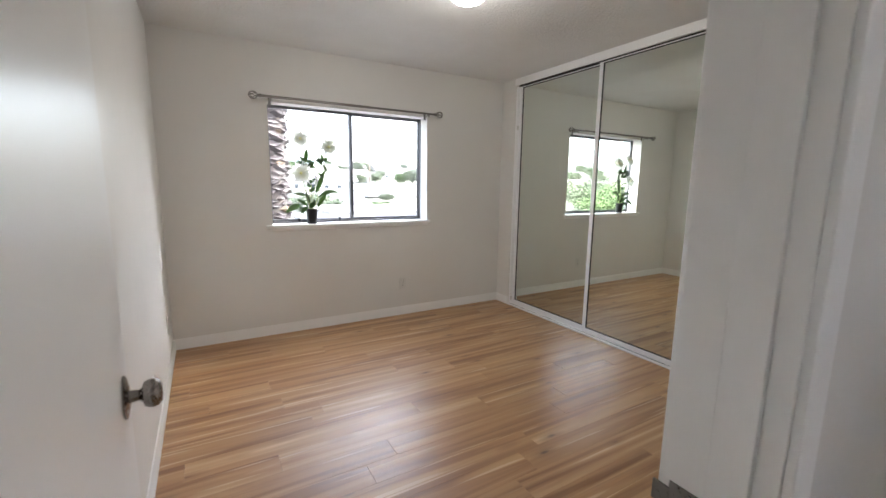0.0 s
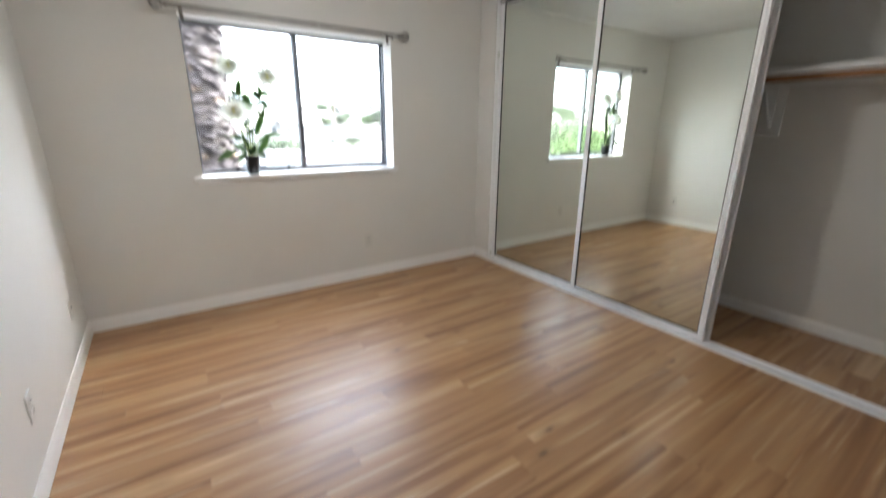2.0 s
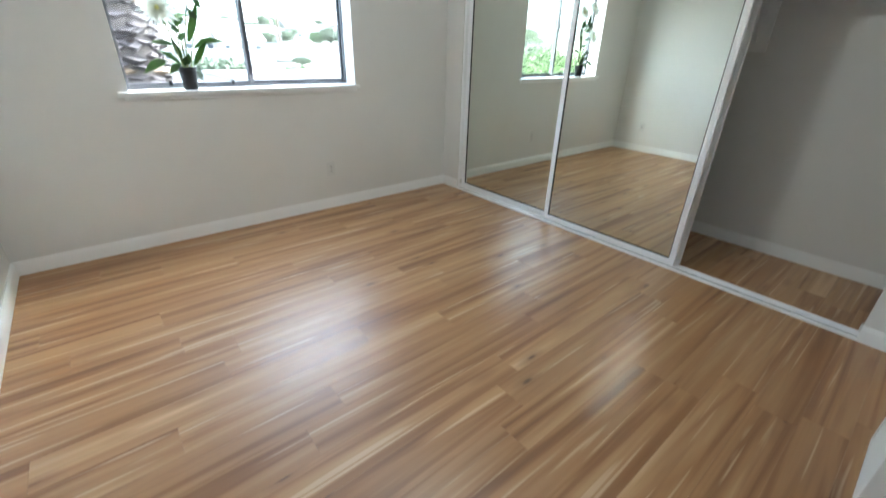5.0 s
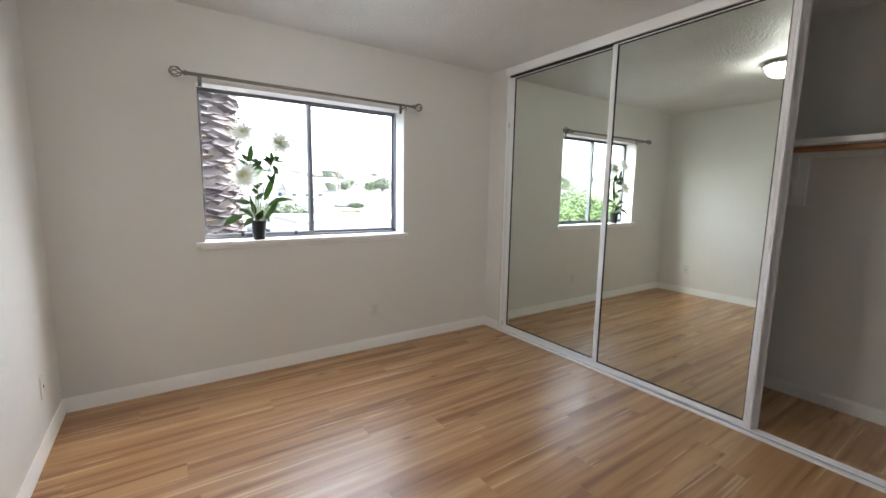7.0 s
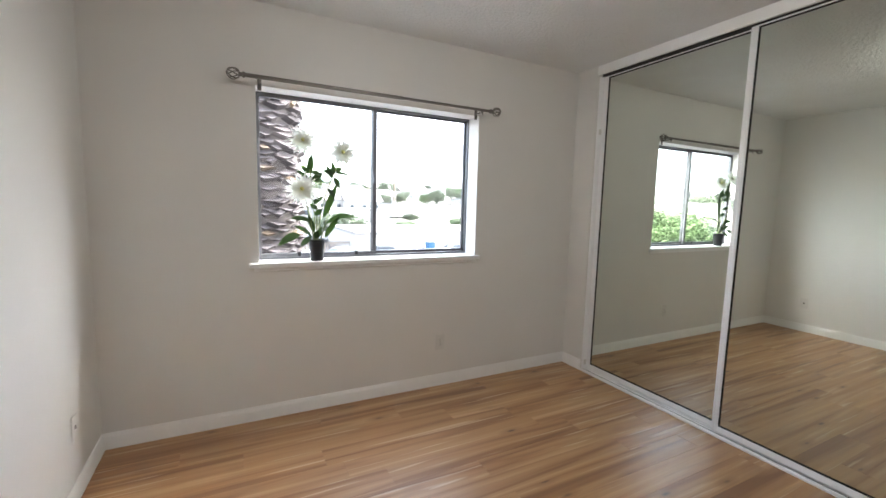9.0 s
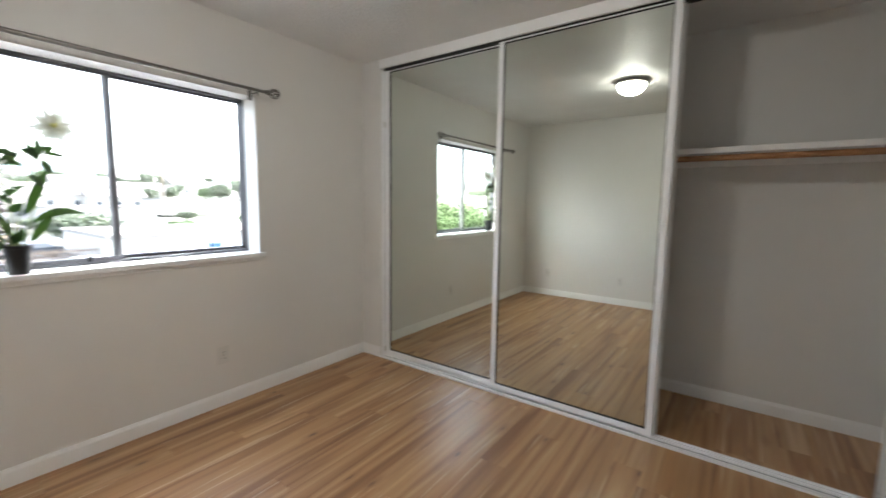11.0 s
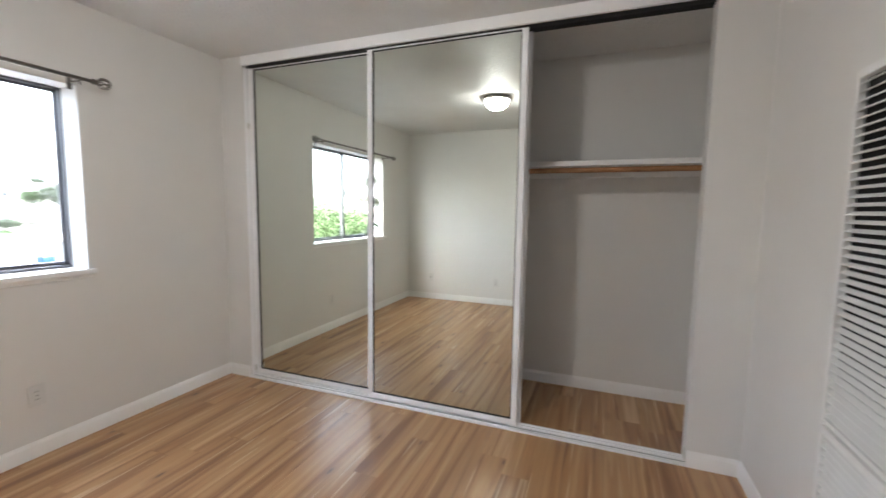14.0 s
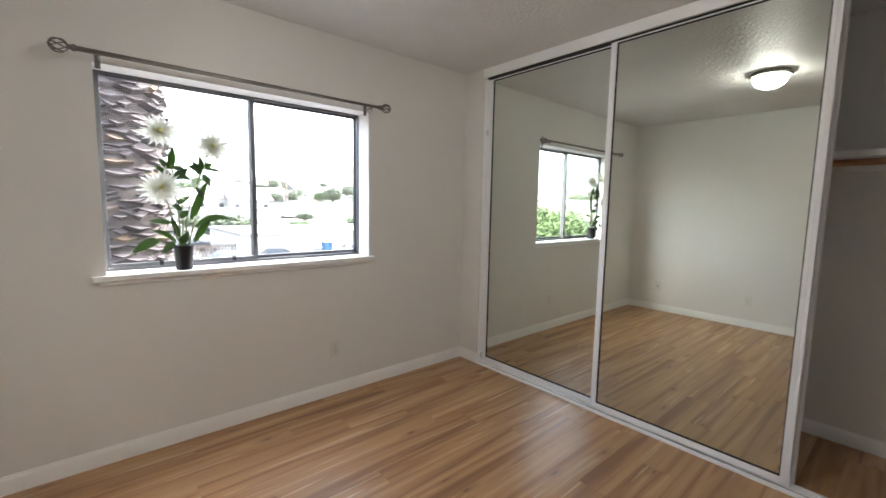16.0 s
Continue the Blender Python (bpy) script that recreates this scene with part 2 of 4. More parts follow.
def glass_material():
    m, nt, p = nodes_of("window_glass")
    out = nt.nodes["Material Output"]
    tr = nt.nodes.new("ShaderNodeBsdfTransparent")
    gl = nt.nodes.new("ShaderNodeBsdfGlossy")
    gl.inputs["Roughness"].default_value = 0.02
    tr.inputs["Color"].default_value = (0.97, 0.98, 0.98, 1)
    ms = nt.nodes.new("ShaderNodeMixShader")
    ms.inputs[0].default_value = 0.04
    nt.links.new(tr.outputs[0], ms.inputs[1])
    nt.links.new(gl.outputs[0], ms.inputs[2])
    nt.links.new(ms.outputs[0], out.inputs["Surface"])
    return m


def lamp_material():
    m, nt, p = nodes_of("lit_frosted_glass")
    p.inputs["Base Color"].default_value = (0.9, 0.9, 0.88, 1)
    p.inputs["Emission Color"].default_value = (1.0, 0.95, 0.87, 1)
    p.inputs["Emission Strength"].default_value = LAMP
    return m


def palm_material():
    m, nt, p = nodes_of("palm_boots")
    v = coords(nt, by_object=False)
    geo = nt.nodes.new("ShaderNodeNewGeometry")
    tone = ramp(nt, geo.outputs["Random Per Island"], [(0.0, (0.036, 0.029, 0.03)), (0.5, (0.070, 0.058, 0.059)), (0.93, (0.115, 0.098, 0.095)), (1.0, (0.17, 0.115, 0.06))])
    n = noise_node(nt, 9, 5, v)
    nt.links.new(mix(nt, tone, ramp(nt, n.outputs[0], [(0.3, (0.55, 0.5, 0.5)), (0.7, (1, 1, 1))]), 0.8, "MULTIPLY"), p.inputs["Base Color"])
    p.inputs["Roughness"].default_value = 0.9
    bump(nt, p, n.outputs[0], 0.4, 0.02)
    return m


def see_through(m, color, share):
    """Thin tissue that passes some light."""
    nt = m.node_tree
    t, x = nt.nodes.new("ShaderNodeBsdfTranslucent"), nt.nodes.new("ShaderNodeMixShader")
    t.inputs["Color"].default_value = (*color, 1)
    x.inputs[0].default_value = share
    nt.links.new(nt.nodes["Principled BSDF"].outputs[0], x.inputs[1])
    nt.links.new(t.outputs[0], x.inputs[2])
    nt.links.new(x.outputs[0], nt.nodes["Material Output"].inputs["Surface"])


see_through(PETAL, (0.80, 0.81, 0.74), 0.38)
see_through(FLOWER_HEART, (0.90, 0.88, 0.50), 0.85)
see_through(LEAF, (0.045, 0.10, 0.012), 0.18)
CEILING, FLOOR, MIRROR, GLASS, LIT, PALM = ceiling_material(), floor_material(), mirror_material(), glass_material(), lamp_material(), palm_material()

# ---- walls, ceiling ----
T = 0.13
setting("wall_left", boxes(((XL - T, -1.3, -0.15), (XL, YW + 0.16, ZC))), WALL, "smooth white painted plaster wall behind the door", "wall")
setting("wall_window", boxes(((XL, YW, -0.15), (WX0, YW + 0.16, ZC)), ((WX1, YW, -0.15), (XB + T, YW + 0.16, ZC)),
        ((WX0, YW, -0.15), (WX1, YW + 0.16, WZ0 - 0.022)), ((WX0, YW, WZ1), (WX1, YW + 0.16, ZC))), WALL, "white painted wall with a window opening", "wall")
setting("wall_near", boxes(((XL, YH, -0.15), (DX0 - 0.02, YN, ZC)), ((DX1 + 0.02, YH, -0.15), (XB + T, YN, ZC)),
        ((DX0 - 0.02, YH, DZ + 0.02), (DX1 + 0.02, YN, ZC))), WALL, "white painted wall with doorway and wall heater", "wall")
for name, y0, y1, z0 in (("wall_closet_near_stub", YN, CY0, -0.15), ("wall_closet_window_stub", CY1, YW, -0.15), ("wall_closet_header", CY0, CY1, CZ + 0.030)):
    setting(name, boxes(((XC, y0, z0), (XC + 0.11, y1, ZC))), WALL, "white painted wall round the closet opening", "wall")
setting("wall_closet_back", boxes(((XB, YN, -0.15), (XB + T, YW, ZC))), WALL, "white painted back wall of the closet", "wall")
setting("ceiling", boxes(((XL - T, -1.43, ZC), (XB + T, YW + 0.16, ZC + 0.12))), CEILING, "off-white sprayed popcorn ceiling", "ceiling")
# the east wall has an invented, unseen opening that lights the door jamb
setting("wall_hall", boxes(((XL - T, -1.43, -0.15), (1.9, -1.3, ZC)), ((1.77, -1.3, -0.15), (1.9, -1.2, ZC)), ((1.77, -0.65, -0.15), (1.9, YH, ZC)), ((1.77, -1.2, -0.15), (1.9, -0.65, 1.40)), ((1.77, -1.2, 2.05), (1.9, -0.65, ZC))), WALL, "plain white hallway walls with an added unseen opening for daylight", "wall")

# header trim over the closet doors, set proud of the wall
setting("closet_header_trim", boxes(((XC - 0.008, CY0 - 0.004, CZ), (XC + 0.013, CY1 + 0.004, ZC - 0.002)), bevel=0.002), TRIM, "white painted header board above the closet doors", "trim")

# ---- baseboards ----
BASE = [(0, 0), (0.013, 0), (0.013, 0.066), (0.0105, 0.074), (0.006, 0.081), (0.005, 0.088), (0, 0.088)]
for name, a, b in (
        ("baseboard_window_wall", (XC, YW, 0), (XL, YW, 0)),
        ("baseboard_left_wall", (XL, YW - 0.014, 0), (XL, YN, 0)),
        ("baseboard_near_wall", (DX1 + 0.085, YN, 0), (XC, YN, 0)),
        ("baseboard_closet_stub", (XC, YN + 0.014, 0), (XC, CY0, 0)),
        ("baseboard_window_stub", (XC, CY1, 0), (XC, YW - 0.014, 0)),
        ("baseboard_closet_back", (XB, YN, 0), (XB, YW, 0)),
        ("baseboard_closet_end", (XC + 0.12, YN, 0), (XB - 0.014, YN, 0))):
    setting(name, prism(BASE, a, b), TRIM, "white painted wooden baseboard with a moulded top", "baseboard", 40)

# ---- doorway: jamb lining, stop and casings ----
setting("door_jamb", boxes(
    ((DX0 - 0.02, YH - 0.002, 0), (DX0, YN + 0.002, DZ)), ((DX1, YH - 0.002, 0), (DX1 + 0.02, YN + 0.002, DZ)), ((DX0 - 0.02, YH - 0.002, DZ), (DX1 + 0.02, YN + 0.002, DZ + 0.02)),
    ((DX0, YH + 0.025, 0), (DX0 + 0.011, YH + 0.075, DZ)), ((DX1 - 0.011, YH + 0.025, 0), (DX1, YH + 0.075, DZ)), ((DX0 + 0.011, YH + 0.025, DZ - 0.011), (DX1 - 0.011, YH + 0.075, DZ)), bevel=0.0015),
    TRIM, "white painted wooden door jamb with stop", "trim")
for name, y0, y1 in (("casing_room", YN, YN + 0.012), ("casing_hall", YH - 0.013, YH)):
    setting(name, boxes(((DX1 + 0.006, y0, 0), (DX1 + 0.066, y1, DZ + 0.066)), ((DX0 - 0.066, y0, 0), (DX0 - 0.006, y1, DZ + 0.066)),
            ((DX0 - 0.006, y0, DZ + 0.006), (DX1 + 0.006, y1, DZ + 0.066)), bevel=0.003), TRIM, "white painted flat door casing", "trim")

plate = thing("strike_plate", (DX1, 0.462, 0.90), "brushed steel strike plate let into the door jamb", "strike plate")
part("plate", boxes(((-0.002, -0.03, -0.028), (0.0005, 0.03, 0.028)), bevel=0.0006), NICKEL, plate)
part("lip", boxes(((-0.003, 0.028, -0.016), (0.001, 0.055, 0.016)), bevel=0.001), NICKEL, plate)
for dz in (-0.02, 0.02):
    part("screw", lathe([(0, -0.0035), (0.004, -0.003), (0.004, 0)], 12, "X"), PEWTER, plate)
    scene.collection.objects[-1].location = (0, 0, dz)

# ---- window: sill, aluminium slider, glass ----
setting("window_sill", boxes(((WX0 - 0.055, YW - 0.03, WZ0 - 0.027), (WX1 + 0.03, YW, WZ0)), ((WX0, YW, WZ0 - 0.022), (WX1, YW + 0.15, WZ0)), bevel=0.003), TRIM, "white painted wooden window sill", "sill")
setting("window_apron", boxes(((WX0 - 0.03, YW - 0.011, WZ0 - 0.050), (WX1 + 0.012, YW, WZ0 - 0.0272)), bevel=0.002), TRIM, "white painted strip below the sill", "trim")
YF = YW + 0.145
win = thing("window_1", (0, 0, 0), "two-pane sliding window in a grey aluminium frame", "window", "", "structure")
FW, XM = 0.028, 1.525
part("window_frame", boxes(((WX0, YF, WZ0), (WX0 + 0.012, YF + 0.06, WZ1)), ((WX1 - 0.009, YF, WZ0), (WX1, YF + 0.06, WZ1)),
     ((WX0 + 0.012, YF, WZ1 - 0.012), (WX1 - 0.009, YF + 0.06, WZ1)), ((WX0 + 0.012, YF, WZ0), (WX1 - 0.009, YF + 0.06, WZ0 + 0.016)), bevel=0.0015), MILL, win)
for nm, x0, x1, y0 in (("sliding_sash", WX0 + 0.012, XM + 0.03, YF + 0.006), ("fixed_sash", XM + 0.0, WX1 - 0.009, YF + 0.034)):
    z0, z1 = WZ0 + 0.016, WZ1 - 0.012
    left = 0.013 if nm == "sliding_sash" else FW
    right = FW if nm == "sliding_sash" else 0.011
    sash = part(nm, boxes(((x0, y0, z0), (x0 + left, y0 + 0.022, z1)), ((x1 - right, y0, z0), (x1, y0 + 0.022, z1)),
                ((x0 + left, y0, z1 - 0.012), (x1 - right, y0 + 0.022, z1)), ((x0 + left, y0, z0), (x1 - right, y0 + 0.022, z0 + 0.020)), bevel=0.0012), MILL, win)
    pane = part("pane", boxes(((x0 + left, y0 + 0.009, z0 + 0.020), (x1 - right, y0 + 0.013, z1 - 0.012))), GLASS, sash, "clear glass pane")
    pane.visible_shadow = False
for x in (1.02, 1.40):
    part("roller_catch", boxes(((x, YF + 0.0, WZ0 + 0.016), (x + 0.02, YF + 0.006, WZ0 + 0.045)), bevel=0.001), BLACK, win)
part("latch", boxes(((XM + 0.004, YF - 0.012, 1.50), (XM + 0.022, YF + 0.006, 1.57)), bevel=0.002), MILL, win)

# ---- curtain rod ----
rod = thing("curtain_rod", (1.52, 3.915, 2.040), "brushed nickel curtain rod with openwork ball finials", "curtain rod")
part("rod", tube(bmesh.new(), [(-0.80, 0, 0), (0.80, 0, 0)], 0.0095, 16), NICKEL, rod, smooth=40)
part("sleeve", tube(bmesh.new(), [(-0.80, 0, 0), (0.12, 0, 0)], 0.0115, 16), NICKEL, rod, smooth=40)
for s in (-1, 1):
    collar = lathe([(0, 0.0), (0.014, 0.0), (0.016, 0.004), (0.016, 0.012), (0.011, 0.016), (0.011, 0.024), (0.013, 0.028), (0, 0.03)], 20, "X")
    c = part("finial_collar", collar, NICKEL, rod, smooth=40)
    c.matrix_basis = pose(0.795 * s, 0, 0, 0, 0, 0 if s > 0 else 180)
    cage = bmesh.new()
    for k in range(7):
        pts = []
        for i in range(13):
            u = math.pi * i / 12
            a = 6.28319 * k / 7 + 1.6 * (i / 12)
            r = 0.003 + 0.027 * math.sin(u)
            pts.append((0.031 - 0.031 * math.cos(u), r * math.cos(a), r * math.sin(a)))
        tube(cage, pts, 0.0032, 6)
    bmesh.ops.create_icosphere(cage, subdivisions=2, radius=0.006, matrix=Matrix.Translation((0.062, 0, 0)))
    c = part("finial", cage, NICKEL, rod, "twisted openwork ball", 60)
    c.matrix_basis = pose(0.822 * s, 0, 0, 0, 0, 0 if s > 0 else 180)
    b = bmesh.new()
    tube(b, [(0, 0.098, -0.012), (0, 0.05, -0.013), (0, 0.012, -0.013), (0, -0.004, -0.013)], 0.005, 8)
    tube(b, [(0, -0.013, 0.004), (0, -0.012, -0.008), (0, 0.0, -0.0145), (0, 0.012, -0.008), (0, 0.013, 0.006)], 0.0035, 8)
    box(b, (-0.011, 0.093, -0.05), (0.011, 0.0975, 0.02), 0.0015)
    tube(b, [(0, 0.0, -0.014), (0, 0.0, -0.034)], 0.004, 8)
    c = part("bracket", b, NICKEL, rod, smooth=40)
    c.location = (-0.72 if s < 0 else 0.735, 0, 0)


# ---- power points ----
def wall_plate(at, rz, label, duplex=True):
    """Faces +y before the turn."""
    o = thing("power_outlet" if duplex else "phone_jack", at, label, "outlet", rz=rz)
    part("cover_plate", boxes(((-0.036, 0.0, -0.058), (0.036, 0.006, 0.058)), bevel=0.0025), PLASTIC, o)
    if duplex:
        for dz in (-0.021, 0.021):
            f = part("socket", boxes(((-0.0165, 0.004, dz - 0.014), (0.0165, 0.0085, dz + 0.014)), bevel=0.003), PLASTIC, o)
            for dx in (-0.006, 0.006):
                part("slot", boxes(((dx - 0.0012, 0.0075, dz - 0.003), (dx + 0.0012, 0.0090, dz + 0.006))), BLACK, f)
        part("screw", lathe([(0, 0.0085), (0.003, 0.008), (0.0035, 0.006)], 10, "Y"), NICKEL, o)
    else:
        part("jack_socket", boxes(((-0.007, 0.004, -0.007), (0.007, 0.0068, 0.007))), BLACK, o)
    return o


wall_plate((2.01, YW, 0.335), 180, "white plastic double power outlet below the window")
wall_plate((XL, 2.61, 0.315), -90, "white plastic double power outlet on the plain wall")
wall_plate((XL, 3.62, 0.33), -90, "small white phone jack plate near the corner", False)

# ---- ceiling light ----
lamp = thing("ceiling_light", (1.61, 2.26, ZC), "flush ceiling light with lit frosted glass bowl and nickel rim", "ceiling light")
part("rim", lathe([(0, -0.001), (0.165, -0.001), (0.168, -0.012), (0.176, -0.018), (0.180, -0.028), (0.176, -0.036), (0.160, -0.042), (0.150, -0.040), (0.150, -0.03), (0, -0.03)], 56), LAMP_RIM, lamp, "brushed nickel rim", 35)
for k in range(24):
    a = 6.28319 * k / 24
    n = part("rim_bead", lathe([(0, -0.045), (0.006, -0.042), (0.008, -0.034), (0.006, -0.026), (0, -0.024)], 8), NICKEL, lamp, smooth=60)
    n.location = (0.176 * math.cos(a), 0.176 * math.sin(a), 0.006)
part("bowl", lathe([(0.148, -0.041), (0.147, -0.055), (0.138, -0.078), (0.118, -0.101), (0.086, -0.120), (0.045, -0.131), (0, -0.135)], 48), LIT, lamp, "lit frosted white glass bowl", 60)
part("finial", lathe([(0, -0.152), (0.005, -0.150), (0.007, -0.145), (0.004, -0.140), (0.009, -0.136), (0, -0.134)], 16), NICKEL, lamp, smooth=50)

lamp.scale = (0.79, 0.79, 0.95)

# ---- door leaf, open along the plain wall ----
LX0, LX1, LY0, LY1 = 0.062, 0.097, 0.520, 1.262
door = thing("door_1", (0, 0, 0), "white painted flush door standing wide open", "door", "", "structure")
part("leaf", boxes(((LX0, LY0, 0.012), (LX1, LY1, 2.025)), bevel=0.002), DOOR_PAINT, door)
for z in (0.25, 1.02, 1.80):
    part("hinge", tube(bmesh.new(), [(LX1 + 0.004, LY0 - 0.004, z - 0.045), (LX1 + 0.004, LY0 - 0.004, z + 0.045)], 0.006, 10), NICKEL, door, smooth=40)
for s in (1, -1):
    kn = part("knob", lathe([(0, 0.0), (0.012, 0.0), (0.0115, 0.012), (0.010, 0.024), (0.014, 0.030), (0.023, 0.034), (0.0265, 0.042), (0.0275, 0.052), (0.025, 0.062), (0.018, 0.068), (0, 0.070)], 28, "X"), PEWTER, door, "aged pewter egg-shaped knob", 40)
    kn.matrix_basis = pose(LX1 + 0.004 if s > 0 else LX0 - 0.004, LY1 - 0.062, 0.915, 0, 0, 0 if s > 0 else 180) @ Matrix.Diagonal((0.9 if s > 0 else 0.6, 0.92, 1.12, 1))
    rs = part("rose", lathe([(0.031, 0.0), (0.031, 0.003), (0.027, 0.006), (0.022, 0.0065), (0.018, 0.009), (0, 0.009)], 32, "X"), PEWTER, kn, "oval pewter backplate", 40)
    rs.matrix_basis = pose(-0.004, 0, 0) @ Matrix.Diagonal((1, 1, 1.35, 1))

# ---- wall heater ----
heater = thing("wall_heater", (2.049, YN, 0), "tall white enamelled gas wall heater with louvred front", "wall heater")
HW, HZ0, HZ1, HD, HP = 0.211, 0.17, 1.742, 0.090, 0.125
for sx in (-1, 1):
    x0, x1 = sorted((sx * HW, sx * (HW - 0.008)))
    part("side_panel", boxes(((x0, 0.007, HZ0 - 0.02), (x1, HD, HZ1)), bevel=0.0015), HEATER_PAINT, heater)
    x0, x1 = sorted((sx * (HW - 0.008), sx * (HW - 0.032)))
    part("front_flange", boxes(((x0, HD - 0.006, HZ0 - 0.01), (x1, HD - 0.001, HZ1 - 0.008))), HEATER_PAINT, heater)
part("top_panel", boxes(((-HW + 0.008, 0.007, HZ1 - 0.008), (HW - 0.008, HD, HZ1)), bevel=0.001), HEATER_PAINT, heater)
part("bottom_panel", boxes(((-HW + 0.008, 0.007, HZ0 - 0.018), (HW - 0.008, HD, HZ0 - 0.010)), bevel=0.001), HEATER_PAINT, heater)
# solid black fills stand in for shade at the wall and inside
part("back_shade", boxes(((-HW + 0.004, 0.0, HZ0 + 0.014), (HW - 0.004, 0.007, HZ1 - 0.004))), BLACK, heater, "black sheet painted in as the shade at the wall")
part("cavity_shade", boxes(((-HW + 0.010, 0.014, HZ0 + 0.02), (HW - 0.010, 0.082, HZ1 - 0.012))), BLACK, heater, "black block painted in as the shade inside the heater")
GX, SPLIT, GZ1 = 0.184, 0.775, 1.728
for nm, z0, z1 in (("upper_grille", SPLIT + 0.006, GZ1), ("lower_grille", HZ0, SPLIT - 0.006)):
    g = part(nm, boxes(((-GX, HD - 0.02, z0), (-GX + 0.016, HP, z1)), ((GX - 0.016, HD - 0.02, z0), (GX, HP, z1)),
             ((-GX + 0.016, HD - 0.02, z1 - 0.02), (GX - 0.016, HP, z1)), ((-GX + 0.016, HD - 0.02, z0), (GX - 0.016, HP, z0 + 0.012)), bevel=0.0015), HEATER_PAINT, heater)
    # black fill right behind the slats darkens the gaps like deep shade
    part("shade_liner", boxes(((-GX + 0.017, 0.0825, z0 + 0.013), (GX - 0.017, 0.105, z1 - 0.021))), BLACK, g, "black sheet painted in as the shade behind the louvres")
    count = round((z1 - z0 - 0.032) / 0.0222)
    slat = None
    for i in range(count):
        z = z0 + 0.012 + (i + 0.5) * (z1 - z0 - 0.032) / count
        if slat is None:
            bm = bmesh.new()
            sec = [(0.1215, -0.0058), (0.1230, -0.0049), (0.1220, -0.0032), (0.1080, 0.0046), (0.1062, 0.0040), (0.1070, 0.0028)]
            ends = [[bm.verts.new((x, y, h)) for y, h in sec] for x in (-GX + 0.0155, GX - 0.0155)]
            for k in range(6):
                bm.faces.new((ends[0][k], ends[0][(k + 1) % 6], ends[1][(k + 1) % 6], ends[1][k]))
            bmesh.ops.recalc_face_normals(bm, faces=bm.faces)
            slat = part("louvre_slat", bm, HEATER_PAINT, g)
            s = slat
        else:
            s = slat.copy()
            scene.collection.objects.link(s)
        s.location = (0, 0, z)

# ---- closet: tracks, mirrored sliding doors, shelf, rail ----
setting("closet_floor_track", boxes(((XC - 0.014, CY0, 0.0), (XC + 0.022, CY1, 0.012)), ((XC + 0.022, CY0, 0), (XC + 0.105, CY1, 0.006)), ((XC + 0.045, CY0, 0.006), (XC + 0.050, CY1, 0.016)), ((XC + 0.075, CY0, 0.006), (XC + 0.080, CY1, 0.016)), bevel=0.0012), ALU, "white aluminium floor track of the sliding doors", "track")
# dark strip laid in place of the shadow between track and doors
setting("closet_track_shade_strip", boxes(((XC + 0.0140, CY0, 0.0122), (XC + 0.0165, CY1, 0.0136))), TRACK_SHADE, "near-black strip painted in as the shade between track and doors", "track")
# head track and fins carry their shadow as a near-black colour
setting("closet_top_track", boxes(((XC + 0.014, CY0, CZ + 0.012), (XC + 0.110, CY1, CZ + 0.029))), TRACK_SHADE, "head track of the sliding doors, its shade painted near-black", "track")
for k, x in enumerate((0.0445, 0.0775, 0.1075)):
    setting("closet_track_fin_%d" % (k + 1), boxes(((XC + x, CY0, CZ - 0.007), (XC + x + 0.003, CY1, CZ + 0.0118))), TRACK_SHADE, "fin of the head track, its shade painted near-black", "track")
setting("closet_side_jamb", boxes(((XC + 0.012, CY1 - 0.016, 0.012), (XC + 0.105, CY1, CZ - 0.012)), bevel=0.001), ALU, "white aluminium side channel at the closet opening", "trim")


def mirror_door(x, y0, y1, label):
    d = thing("mirrored_sliding_door", (x, (y0 + y1) / 2, 0.016), label, "closet door", "mirrored closet doors")
    h, w, st = CZ - 0.010 - 0.016, (y1 - y0) / 2, 0.036
    for s0 in (-w, w - st):
        part("stile", boxes(((0.004, s0 + 0.002, 0.001), (0.026, s0 + st - 0.002, h - 0.001)), ((0, s0, 0), (0.024, s0 + 0.014, h)), ((0.0, s0 + 0.0175, 0), (0.024, s0 + st, h)), bevel=0.001), ALU, d)
    part("bottom_rail", boxes(((0.001, -w + st, 0.006), (0.025, w - st, 0.042)), ((0.006, -w + st, 0.0), (0.020, w - st, 0.006)), bevel=0.002), ALU, d)
    part("top_rail", boxes(((0.001, -w + st, h - 0.007), (0.025, w - st, h)), bevel=0.001), ALU, d)
    part("gasket", boxes(((0.004, -w + st, 0.042), (0.020, -w + st + 0.0055, h - 0.007)), ((0.004, w - st - 0.0055, 0.042), (0.020, w - st, h - 0.007)),
         ((0.004, -w + st + 0.0055, 0.042), (0.020, w - st - 0.0055, 0.048)), ((0.004, -w + st + 0.0055, h - 0.013), (0.020, w - st - 0.0055, h - 0.007))), BLACK, d, "black rubber gasket")
    part("mirror", boxes(((0.010, -w + st, 0.042), (0.015, w - st, h - 0.007))), MIRROR, d, "clear silvered mirror pane")
    return d


mirror_door(XC + 0.050, 2.700, CY1 - 0.018, "white aluminium framed mirror sliding door beside the window wall")
mirror_door(XC + 0.017, 1.668, 2.726, "white aluminium framed mirror sliding door on the front track")
mirror_door(XC + 0.081, 1.655, 2.70, "mirror sliding door slid behind another one")
